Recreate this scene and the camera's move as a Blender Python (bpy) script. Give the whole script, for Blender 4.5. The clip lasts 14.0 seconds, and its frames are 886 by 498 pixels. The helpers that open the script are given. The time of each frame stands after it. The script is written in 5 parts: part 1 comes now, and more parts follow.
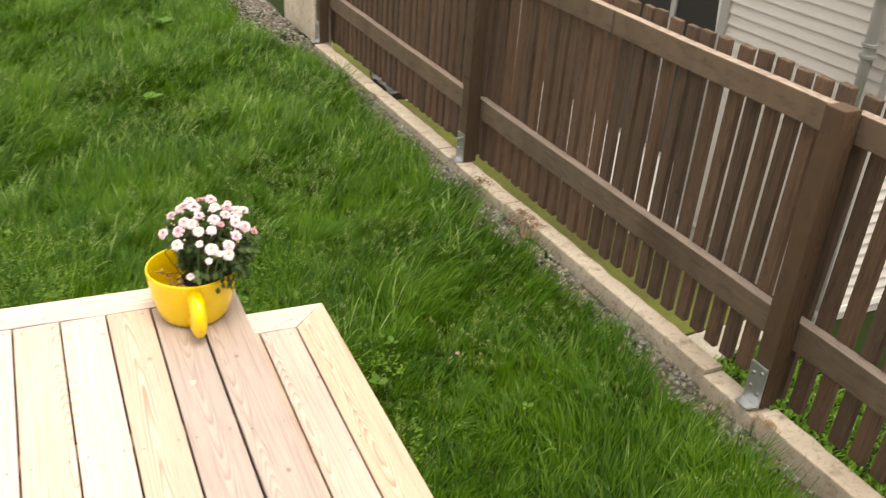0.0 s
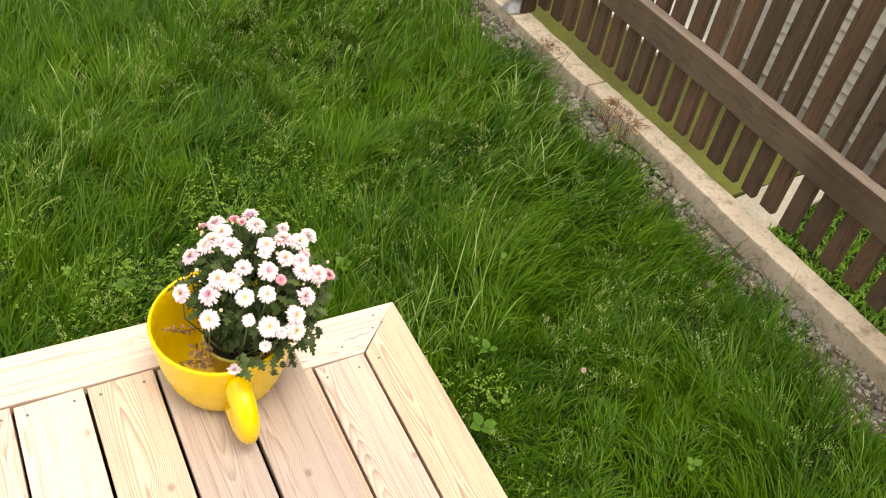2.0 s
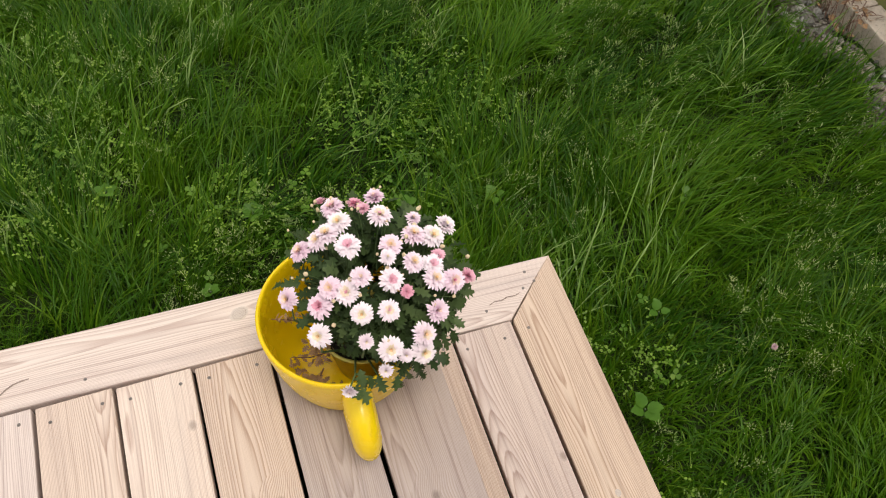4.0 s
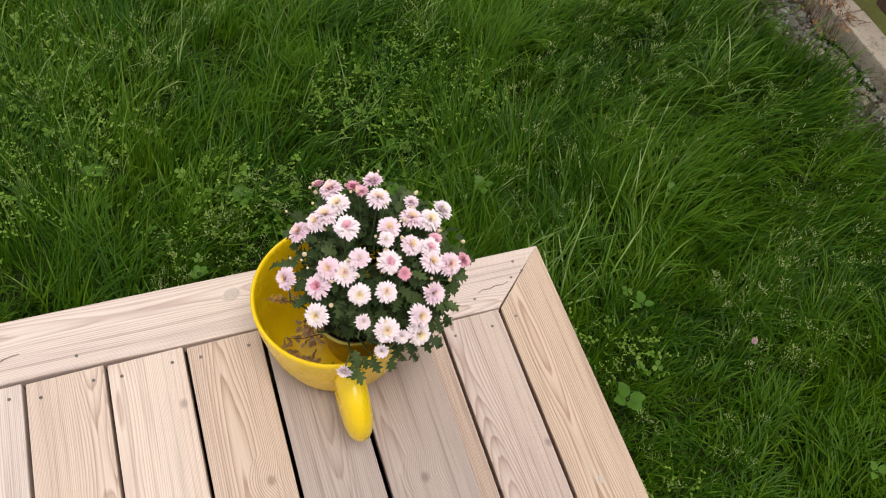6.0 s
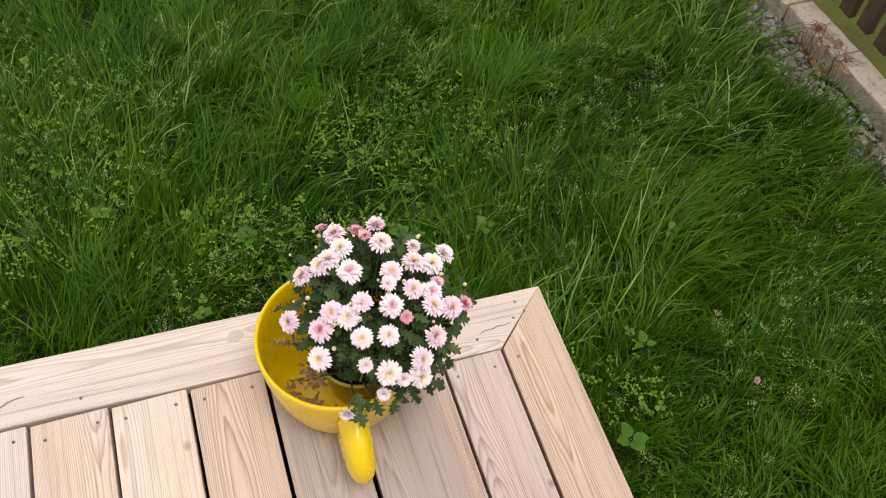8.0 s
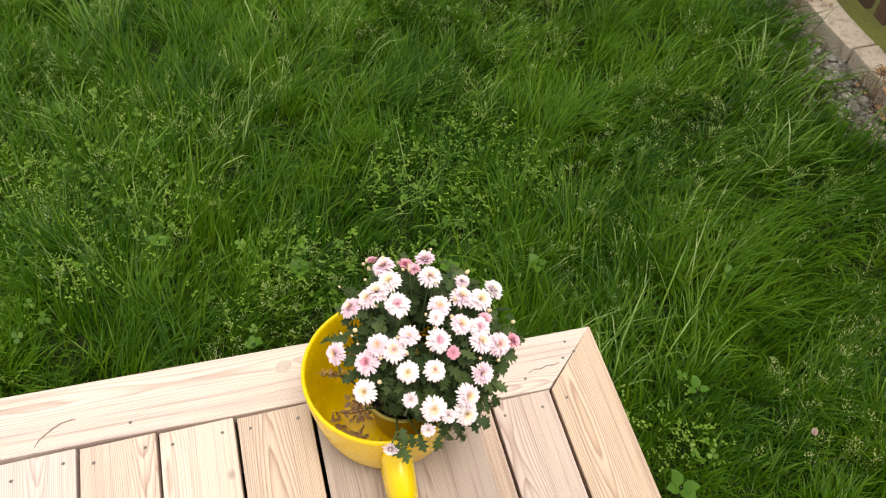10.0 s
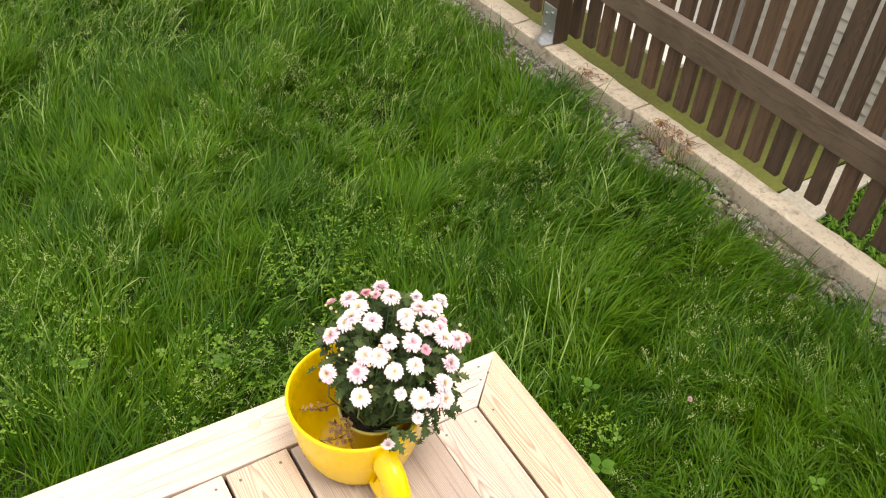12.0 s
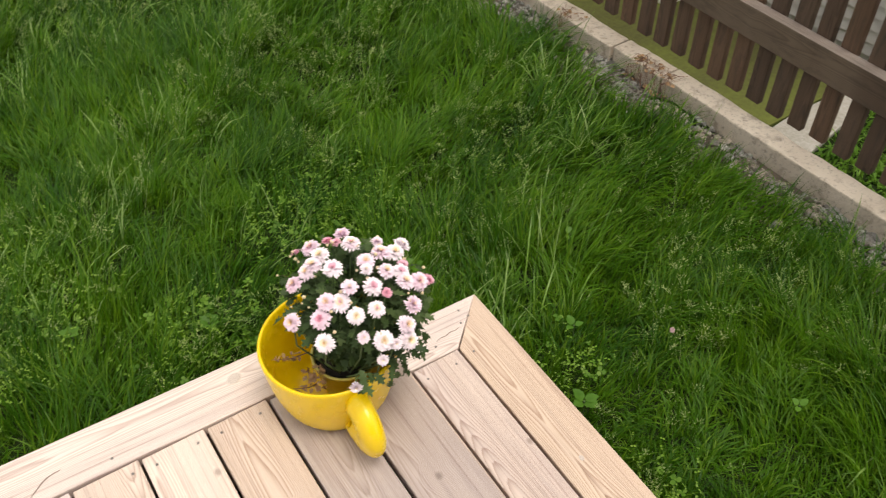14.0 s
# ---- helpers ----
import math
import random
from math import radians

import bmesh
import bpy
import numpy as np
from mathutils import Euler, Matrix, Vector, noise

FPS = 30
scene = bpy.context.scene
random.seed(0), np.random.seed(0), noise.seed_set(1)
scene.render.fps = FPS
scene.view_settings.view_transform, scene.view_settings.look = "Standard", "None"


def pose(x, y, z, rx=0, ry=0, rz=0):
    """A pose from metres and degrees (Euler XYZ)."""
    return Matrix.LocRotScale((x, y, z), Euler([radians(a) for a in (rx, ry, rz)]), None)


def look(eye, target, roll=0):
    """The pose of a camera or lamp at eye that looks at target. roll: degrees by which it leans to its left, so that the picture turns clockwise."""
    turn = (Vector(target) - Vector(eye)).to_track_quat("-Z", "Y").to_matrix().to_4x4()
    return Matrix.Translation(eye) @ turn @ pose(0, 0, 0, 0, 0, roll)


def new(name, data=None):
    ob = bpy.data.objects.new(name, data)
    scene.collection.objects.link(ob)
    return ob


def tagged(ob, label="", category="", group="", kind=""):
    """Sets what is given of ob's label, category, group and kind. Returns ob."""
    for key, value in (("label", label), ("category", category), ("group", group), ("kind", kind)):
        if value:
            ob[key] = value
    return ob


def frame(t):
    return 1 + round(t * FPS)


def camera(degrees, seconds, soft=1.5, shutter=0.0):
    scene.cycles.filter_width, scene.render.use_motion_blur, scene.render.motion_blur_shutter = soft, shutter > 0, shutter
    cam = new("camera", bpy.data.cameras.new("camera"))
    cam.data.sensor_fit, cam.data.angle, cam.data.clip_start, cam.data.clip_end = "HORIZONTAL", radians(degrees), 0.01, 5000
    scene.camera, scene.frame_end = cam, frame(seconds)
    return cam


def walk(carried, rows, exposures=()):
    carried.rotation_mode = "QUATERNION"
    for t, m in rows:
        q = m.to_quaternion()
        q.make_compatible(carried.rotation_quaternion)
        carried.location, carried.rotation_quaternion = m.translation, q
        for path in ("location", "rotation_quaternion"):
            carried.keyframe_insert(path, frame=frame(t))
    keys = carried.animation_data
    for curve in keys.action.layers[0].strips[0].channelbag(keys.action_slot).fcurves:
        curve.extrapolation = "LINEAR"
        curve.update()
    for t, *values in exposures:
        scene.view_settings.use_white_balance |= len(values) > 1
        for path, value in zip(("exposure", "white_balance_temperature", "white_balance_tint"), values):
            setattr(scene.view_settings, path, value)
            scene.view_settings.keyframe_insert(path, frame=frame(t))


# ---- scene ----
cam = camera(52.2, 14.0, soft=1.1, shutter=0.2)
PATH = [
    (0, (-0.375, -2.534, 1.506), (0.333, -0.929, 0.546), 3.9),
    (0.3, (-0.382, -2.324, 1.511), (0.455, -0.781, 0.552), 6.8),
    (0.5, (-0.369, -2.187, 1.487), (0.409, -0.646, 0.476), 5.0),
    (0.8, (-0.352, -1.897, 1.438), (0.13, -0.268, 0.383), -0.5),
    (1, (-0.299, -1.78, 1.459), (0.104, -0.143, 0.383), -2.1),
    (1.2, (-0.315, -1.667, 1.424), (0.118, -0.052, 0.327), -1.2),
    (1.5, (-0.327, -1.485, 1.423), (0.282, -0.032, 0.191), 4.1),
    (1.8, (-0.37, -1.336, 1.416), (0.374, -0.05, 0.077), 8.4),
    (2, (-0.353, -1.248, 1.415), (0.398, -0.021, 0.026), 9.3),
    (2.3, (-0.295, -1.109, 1.383), (0.339, 0.096, -0.082), 6.7),
    (2.5, (-0.25, -0.967, 1.382), (0.195, 0.216, -0.167), 2.9),
    (2.7, (-0.2, -0.945, 1.351), (0.118, 0.269, -0.206), -2.3),
    (3, (-0.201, -0.899, 1.324), (0.108, 0.259, -0.277), -0.9),
    (3.2, (-0.187, -0.877, 1.335), (0.139, 0.206, -0.315), 0.5),
    (5.3, (-0.214, -0.866, 1.333), (0.134, 0.198, -0.324), 2.3),
    (5.5, (-0.219, -0.873, 1.333), (0.142, 0.188, -0.323), 3.1),
    (6, (-0.227, -0.883, 1.341), (0.163, 0.162, -0.319), 5.2),
    (6.5, (-0.23, -0.894, 1.344), (0.155, 0.177, -0.301), 5.1),
    (7, (-0.228, -0.898, 1.348), (0.154, 0.203, -0.278), 4.4),
    (7.5, (-0.224, -0.889, 1.351), (0.165, 0.223, -0.265), 4.2),
    (7.7, (-0.224, -0.882, 1.356), (0.17, 0.227, -0.261), 4.3),
    (9.8, (-0.227, -0.882, 1.364), (0.178, 0.283, -0.21), 4.1),
    (10, (-0.218, -0.883, 1.353), (0.079, 0.321, -0.217), 1.4),
    (10.5, (-0.285, -0.948, 1.376), (-0.007, 0.337, -0.131), 1.0),
    (10.7, (-0.374, -0.969, 1.384), (-0.057, 0.345, -0.089), 0.7),
    (11, (-0.501, -1.035, 1.413), (-0.076, 0.281, -0.032), -3.5),
    (11.2, (-0.547, -1.061, 1.42), (-0.021, 0.226, -0.018), -0.8),
    (11.5, (-0.555, -1.088, 1.445), (0.079, 0.181, 0.035), 1.3),
    (12, (-0.538, -1.108, 1.439), (0.23, 0.152, 0.089), 3.3),
    (12.5, (-0.522, -1.114, 1.426), (0.222, 0.077, 0.001), 3.4),
    (13, (-0.518, -1.124, 1.434), (0.122, 0.058, -0.047), 1.2),
    (13.5, (-0.519, -1.141, 1.444), (0.097, 0.087, -0.009), 0.0),
    (14, (-0.464, -1.181, 1.43), (0.238, 0.041, 0.012), -1.4),
]
walk(cam, [(t, look(eye, target, roll)) for t, eye, target, roll in PATH], [
    (0, 0.72, 7150, 10), (0.5, 0.96, 7250, 10), (1, 0.93, 7450, 10), (1.6, 0.73, 7500, 10), (2, 0.67, 7350, 10), (2.5, 0.47, 7100, 10), (3, 0.18, 6750, 10),
    (5.5, -0.12, 6450, 12), (7.5, -0.06, 6450, 12), (9.8, 0.25, 6750, 10), (10.5, 0.43, 6850, 10), (11, 0.51, 6950, 10), (11.5, 0.52, 6950, 10),
    (12, 0.72, 7000, 10), (12.5, 0.63, 6900, 10), (13, 0.34, 6600, 10), (13.5, 0.16, 6500, 10), (14, 0.22, 6600, 10),
])

# ---- light ----
world = bpy.data.worlds.new("overcast_sky")
scene.world = world
world.use_nodes = True
wn, wl = world.node_tree.nodes, world.node_tree.links
wn.clear()
sky = wn.new("ShaderNodeTexSky")
sky.sky_type, sky.sun_disc = "NISHITA", False
sky.sun_elevation, sky.sun_rotation = radians(72), radians(158)
sky.air_density, sky.dust_density, sky.ozone_density = 1.0, 4.0, 1.0
soft_sky = wn.new("ShaderNodeMix")
soft_sky.data_type = "RGBA"
soft_sky.inputs["Factor"].default_value = 0.72
soft_sky.inputs["B"].default_value = (9.6, 9.3, 8.6, 1)
background = wn.new("ShaderNodeBackground")
background.inputs["Strength"].default_value = 0.125
world_out = wn.new("ShaderNodeOutputWorld")
wl.new(sky.outputs["Color"], soft_sky.inputs["A"])
wl.new(soft_sky.outputs["Result"], background.inputs["Color"])
wl.new(background.outputs["Background"], world_out.inputs["Surface"])

sun_data = bpy.data.lights.new("sun", "SUN")
sun_data.energy, sun_data.angle, sun_data.color = 1.9, radians(24), (1.0, 0.94, 0.83)
sun = new("sun", sun_data)
# the veiled sun stands high, a little behind the walker
sun.matrix_world = look((0.7, -1.7, 6.0), (0, 0, 0))


# ---- materials ----
class Nodes:
    """A material with its Principled shader, and short ways to add nodes."""

    def __init__(self, name, rough=0.6, metal=0.0, spec=0.5):
        self.mat = bpy.data.materials.new(name)
        self.mat.use_nodes = True
        self.tree = self.mat.node_tree
        self.shader = self.tree.nodes["Principled BSDF"]
        self.out = self.tree.nodes["Material Output"]
        self.shader.inputs["Roughness"].default_value = rough
        self.shader.inputs["Metallic"].default_value = metal
        self.shader.inputs["Specular IOR Level"].default_value = spec

    def add(self, kind, **inputs):
        node = self.tree.nodes.new(kind)
        for key, value in inputs.items():
            key = key.replace("_", " ")
            self.plug(node.inputs[key], value)
        return node

    def plug(self, socket, value):
        if isinstance(value, bpy.types.NodeSocket):
            self.tree.links.new(value, socket)
        else:
            socket.default_value = value

    def maths(self, op, a, b=0.0, c=None):
        node = self.tree.nodes.new("ShaderNodeMath")
        node.operation = op
        self.plug(node.inputs[0], a)
        self.plug(node.inputs[1], b)
        if c is not None:
            self.plug(node.inputs[2], c)
        return node.outputs[0]

    def spread(self, value, low, high, to_low=0.0, to_high=1.0):
        node = self.tree.nodes.new("ShaderNodeMapRange")
        self.plug(node.inputs[0], value)
        for i, v in enumerate((low, high, to_low, to_high)):
            node.inputs[i + 1].default_value = v
        return node.outputs[0]

    def mix(self, factor, a, b, blend="MIX"):
        node = self.tree.nodes.new("ShaderNodeMix")
        node.data_type, node.blend_type = "RGBA", blend
        self.plug(node.inputs["Factor"], factor)
        for key, v in (("A", a), ("B", b)):
            self.plug(node.inputs[key], v if isinstance(v, bpy.types.NodeSocket) else (*v, 1))
        return node.outputs["Result"]

    def noise(self, vector, scale, detail=4.0, rough=0.55):
        node = self.add("ShaderNodeTexNoise", Vector=vector, Scale=scale, Detail=detail, Roughness=rough)
        return node.outputs["Fac"]

    def place(self):
        return self.tree.nodes.new("ShaderNodeTexCoord").outputs["Object"]

    def world_place(self):
        return self.tree.nodes.new("ShaderNodeNewGeometry").outputs["Position"]

    def chance(self):
        return self.tree.nodes.new("ShaderNodeObjectInfo").outputs["Random"]

    def island(self):
        return self.tree.nodes.new("ShaderNodeNewGeometry").outputs["Random Per Island"]

    def stretch(self, vector, x, y, z):
        node = self.tree.nodes.new("ShaderNodeMapping")
        self.plug(node.inputs["Vector"], vector)
        node.inputs["Scale"].default_value = (x, y, z)
        return node.outputs[0]

    def join(self, x, y, z):
        node = self.tree.nodes.new("ShaderNodeCombineXYZ")
        for i, v in enumerate((x, y, z)):
            self.plug(node.inputs[i], v)
        return node.outputs[0]

    def split(self, vector):
        node = self.tree.nodes.new("ShaderNodeSeparateXYZ")
        self.plug(node.inputs[0], vector)
        return node.outputs

    def paint(self, colour):
        self.plug(self.shader.inputs["Base Color"], colour if isinstance(colour, bpy.types.NodeSocket) else (*colour, 1))

    def bump(self, height, strength=0.3, distance=0.002):
        node = self.add("ShaderNodeBump", Height=height, Strength=strength, Distance=distance)
        self.plug(self.shader.inputs["Normal"], node.outputs["Normal"])


def sawn_wood(name, light, dark, tints, knots=0.22, ring=150.0, rough=0.62, contrast=0.62, grime=0.0):
    """Sawn softwood that runs along the piece's own y axis: growth rings cut at a slant, knots, and a tint for each piece."""
    m = Nodes(name, rough, spec=0.3)
    luck = m.chance()
    x, y, z = m.split(m.place())
    luck2 = m.maths("FRACT", m.maths("MULTIPLY", luck, 17.37))
    luck3 = m.maths("FRACT", m.maths("MULTIPLY", luck, 71.13))
    shift = m.maths("MULTIPLY", luck, 43.0)
    slow = m.noise(m.join(m.maths("MULTIPLY", x, 6.0), m.maths("ADD", m.maths("MULTIPLY", y, 1.1), shift), luck2), 1.0, 2.0)
    # sparse knots
    cell = m.add("ShaderNodeTexVoronoi", Scale=1.0)
    cell.voronoi_dimensions = "2D"
    m.plug(cell.inputs["Vector"], m.join(m.maths("ADD", m.maths("MULTIPLY", x, 7.0), shift), m.maths("ADD", m.maths("MULTIPLY", y, 2.6), m.maths("MULTIPLY", luck3, 29.0)), 0.0))
    lx, ly, lz = m.split(cell.outputs["Position"])
    kx = m.maths("DIVIDE", m.maths("SUBTRACT", m.maths("ADD", m.maths("MULTIPLY", x, 7.0), shift), lx), 7.0)
    ky = m.maths("DIVIDE", m.maths("SUBTRACT", m.maths("ADD", m.maths("MULTIPLY", y, 2.6), m.maths("MULTIPLY", luck3, 29.0)), ly), 2.6)
    far = m.maths("SQRT", m.maths("ADD", m.maths("MULTIPLY", kx, kx), m.maths("MULTIPLY", m.maths("MULTIPLY", ky, ky), 0.55)))
    rare = m.maths("LESS_THAN", m.split(cell.outputs["Color"])[0], knots)
    swell = m.maths("MULTIPLY", m.spread(far, 0.035, 0.0), rare)
    knot = m.maths("MULTIPLY", m.spread(far, 0.0085, 0.003), rare)
    # rings about a pith that lies below the face and rises and sinks along the piece
    rx = m.maths("ADD", m.maths("ADD", x, m.maths("MULTIPLY", m.maths("SUBTRACT", luck, 0.5), 0.10)), m.maths("MULTIPLY", m.maths("SUBTRACT", slow, 0.5), 0.03))
    rise = m.noise(m.join(luck2, m.maths("ADD", m.maths("MULTIPLY", y, 0.9), m.maths("MULTIPLY", luck2, 31.0)), 0.0), 1.0, 1.0)
    rz = m.maths("ADD", m.maths("ADD", z, m.maths("MULTIPLY", rise, 0.085)), m.maths("ADD", m.maths("MULTIPLY", slow, 0.02), m.maths("MULTIPLY", swell, 0.012)))
    wobble = m.noise(m.join(m.maths("MULTIPLY", x, 40.0), m.maths("MULTIPLY", y, 2.5), shift), 1.0, 3.0)
    radius = m.maths("ADD", m.maths("SQRT", m.maths("ADD", m.maths("MULTIPLY", rx, rx), m.maths("MULTIPLY", rz, rz))), m.maths("MULTIPLY", wobble, 0.003))
    phase = m.maths("FRACT", m.maths("MULTIPLY", radius, ring * 3.8))
    late = m.maths("MULTIPLY", m.maths("POWER", phase, 2.4), m.spread(phase, 1.0, 0.88))
    fibre = m.noise(m.join(m.maths("MULTIPLY", x, 900.0), m.maths("MULTIPLY", y, 14.0), shift), 1.0, 3.0)
    amount = m.maths("ADD", m.maths("MULTIPLY", late, contrast), m.maths("MULTIPLY", m.maths("SUBTRACT", fibre, 0.5), 0.35))
    colour = m.mix(m.spread(amount, -0.05, 0.55), light, dark)
    broad = m.noise(m.join(m.maths("MULTIPLY", x, 9.0), m.maths("MULTIPLY", y, 1.3), shift), 1.0, 3.0)
    first = m.mix(m.spread(m.maths("ADD", m.maths("MULTIPLY", luck3, 0.7), m.maths("MULTIPLY", broad, 0.6)), 0.35, 0.95), tints[0], tints[1])
    colour = m.mix(m.spread(broad, 0.3, 0.75, 0.45, 0.95), colour, m.mix(1.0, colour, first, "MULTIPLY"))
    lines = m.noise(m.join(m.maths("MULTIPLY", x, 210.0), m.maths("MULTIPLY", y, 2.2), shift), 1.0, 3.0, 0.6)
    colour = m.mix(m.spread(lines, 0.53, 0.68, 0.0, 0.62), colour, m.mix(1.0, colour, (0.60, 0.53, 0.52), "MULTIPLY"))
    streak = m.noise(m.join(m.maths("MULTIPLY", x, 70.0), m.maths("MULTIPLY", y, 3.0), shift), 1.0, 4.0, 0.65)
    colour = m.mix(m.spread(streak, 0.48, 0.72, 0.0, 0.5), colour, m.mix(1.0, colour, (0.66, 0.64, 0.66), "MULTIPLY"))
    colour = m.mix(m.maths("MULTIPLY", knot, 0.6), colour, tuple(c * 0.5 for c in dark))
    if grime:
        spots = m.noise(m.join(m.maths("MULTIPLY", x, 55.0), m.maths("MULTIPLY", y, 9.0), m.maths("ADD", shift, m.maths("MULTIPLY", z, 30.0))), 1.0, 5.0, 0.7)
        colour = m.mix(m.spread(spots, 0.5, 0.75, 0.0, grime), colour, (0.035, 0.03, 0.026))
    m.paint(colour)
    m.bump(m.maths("ADD", m.maths("MULTIPLY", late, 0.5), fibre), 0.35, 0.0008)
    return m.mat


def plain(name, colour, rough=0.6, metal=0.0, vary=0.15, scale=30.0, bump=0.0, second=None, spec=0.5):
    """A plain surface with stains at two scales."""
    m = Nodes(name, rough, metal, spec)
    spot = m.world_place()
    big, fine = m.noise(spot, scale * 0.25, 3.0), m.noise(spot, scale * 4, 4.0)
    other = second or tuple(c * 0.6 for c in colour)
    both = m.maths("ADD", m.maths("MULTIPLY", big, 0.6), m.maths("MULTIPLY", fine, 0.4))
    m.paint(m.mix(m.spread(both, 0.35, 0.68, 0.0, vary), colour, other))
    m.plug(m.shader.inputs["Roughness"], m.spread(fine, 0.3, 0.7, max(rough - 0.08, 0.05), min(rough + 0.08, 1)))
    if bump:
        m.bump(m.maths("ADD", fine, m.maths("MULTIPLY", big, 1.5)), bump, 0.004)
    return m.mat


def leafy(name, colours, through_light=0.3, rough=0.5, patch=1.6, object_luck=False, gloss=0.22):
    """Leaves and blades: one of three greens for each piece, drifting over the ground, with light shining through."""
    m = Nodes(name, rough, spec=gloss)
    luck = m.chance() if object_luck else m.island()
    drift = m.noise(m.world_place(), patch, 3.0)
    colour = m.mix(m.spread(drift, 0.36, 0.64), colours[0], colours[1])
    colour = m.mix(m.spread(luck, 0.55, 1.0, 0.0, 0.75), colour, colours[2])
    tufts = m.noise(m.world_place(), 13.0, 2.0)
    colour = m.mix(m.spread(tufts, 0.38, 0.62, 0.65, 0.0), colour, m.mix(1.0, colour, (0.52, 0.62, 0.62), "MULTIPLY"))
    m.paint(colour)
    glow = m.tree.nodes.new("ShaderNodeBsdfTranslucent")
    m.plug(glow.inputs["Color"], colour)
    both = m.tree.nodes.new("ShaderNodeMixShader")
    both.inputs[0].default_value = through_light
    m.tree.links.new(m.shader.outputs[0], both.inputs[1])
    m.tree.links.new(glow.outputs[0], both.inputs[2])
    m.tree.links.new(both.outputs[0], m.out.inputs["Surface"])
    return m.mat


DECK_WOOD = sawn_wood("pale_deck_pine", (0.735, 0.635, 0.565), (0.43, 0.315, 0.26), ((1.0, 0.91, 0.80), (0.87, 0.84, 0.88)))
PINK_WOOD = sawn_wood("pinkish_deck_pine", (0.765, 0.675, 0.615), (0.50, 0.39, 0.345), ((1.0, 0.93, 0.87), (0.90, 0.87, 0.90)), contrast=0.62)
TAN_WOOD = sawn_wood("tan_deck_pine", (0.69, 0.58, 0.485), (0.40, 0.28, 0.21), ((1.0, 0.90, 0.79), (0.90, 0.85, 0.86)), contrast=0.7)
GREY_WOOD = sawn_wood("greyed_deck_pine", (0.52, 0.45, 0.415), (0.31, 0.24, 0.21), ((0.95, 0.87, 0.83), (0.84, 0.83, 0.87)), contrast=0.5)
PICKET_WOOD = sawn_wood("dark_stained_picket_wood", (0.168, 0.119, 0.085), (0.048, 0.033, 0.024), ((1.0, 0.80, 0.66), (0.52, 0.48, 0.46)), 0.4, 130, 0.75, contrast=0.35, grime=0.8)
RAIL_WOOD = sawn_wood("weathered_rail_wood", (0.205, 0.156, 0.118), (0.095, 0.066, 0.048), ((1.0, 0.9, 0.82), (0.76, 0.73, 0.71)), 0.5, 110, 0.5, contrast=0.4, grime=0.6)
POST_WOOD = sawn_wood("dark_post_wood", (0.115, 0.078, 0.052), (0.036, 0.024, 0.016), ((1.0, 0.86, 0.72), (0.8, 0.8, 0.76)), 0.4, 120, 0.65, contrast=0.4, grime=0.5)
FASCIA_WOOD = sawn_wood("fascia_pine", (0.5, 0.39, 0.28), (0.3, 0.2, 0.13), ((1.0, 0.88, 0.74), (0.85, 0.82, 0.84)))
SCREW_STEEL = plain("dull_screw_steel", (0.27, 0.24, 0.225), 0.5, 0.8, 0.5, 200)
GALVANISED = plain("galvanised_steel", (0.62, 0.64, 0.67), 0.38, 0.85, 0.5, 60, 0.1)
BOLT_STEEL = plain("bolt_steel", (0.5, 0.5, 0.52), 0.35, 1.0, 0.3, 90)


def kerb_concrete():
    m = Nodes("kerb_concrete", 0.88, spec=0.3)
    spot = m.world_place()
    colour = m.mix(m.spread(m.noise(spot, 3.0, 4.0), 0.35, 0.65), (0.66, 0.575, 0.475), (0.51, 0.43, 0.345))
    colour = m.mix(m.spread(m.noise(spot, 17.0, 5.0, 0.7), 0.52, 0.7, 0.0, 0.7), colour, (0.2, 0.15, 0.11))
    colour = m.mix(m.spread(m.noise(spot, 60.0, 4.0, 0.7), 0.55, 0.7, 0.0, 0.6), colour, (0.13, 0.105, 0.08))
    colour = m.mix(m.spread(m.noise(spot, 260.0, 2.0), 0.6, 0.7, 0.0, 0.5), colour, (0.62, 0.58, 0.52))
    m.paint(colour)
    m.bump(m.maths("ADD", m.noise(spot, 220.0, 4.0), m.maths("MULTIPLY", m.noise(spot, 45.0, 3.0), 1.5)), 0.7, 0.004)
    return m.mat


CONCRETE = kerb_concrete()
PALE_CONCRETE = plain("pale_path_concrete", (0.37, 0.345, 0.31), 0.88, 0, 0.9, 14, 0.5, (0.17, 0.155, 0.11))
def stone_paint():
    m = Nodes("crushed_stone", 0.8)
    tone = m.mix(m.island(), (0.06, 0.058, 0.05), (0.42, 0.42, 0.39))
    warm = m.mix(m.spread(m.noise(m.world_place(), 14.0), 0.45, 0.6), tone, m.mix(1.0, tone, (1.0, 0.86, 0.74), "MULTIPLY"))
    m.paint(m.mix(m.spread(m.noise(m.world_place(), 180.0), 0.4, 0.65, 0.0, 0.75), warm, (0.08, 0.065, 0.052)))
    return m.mat


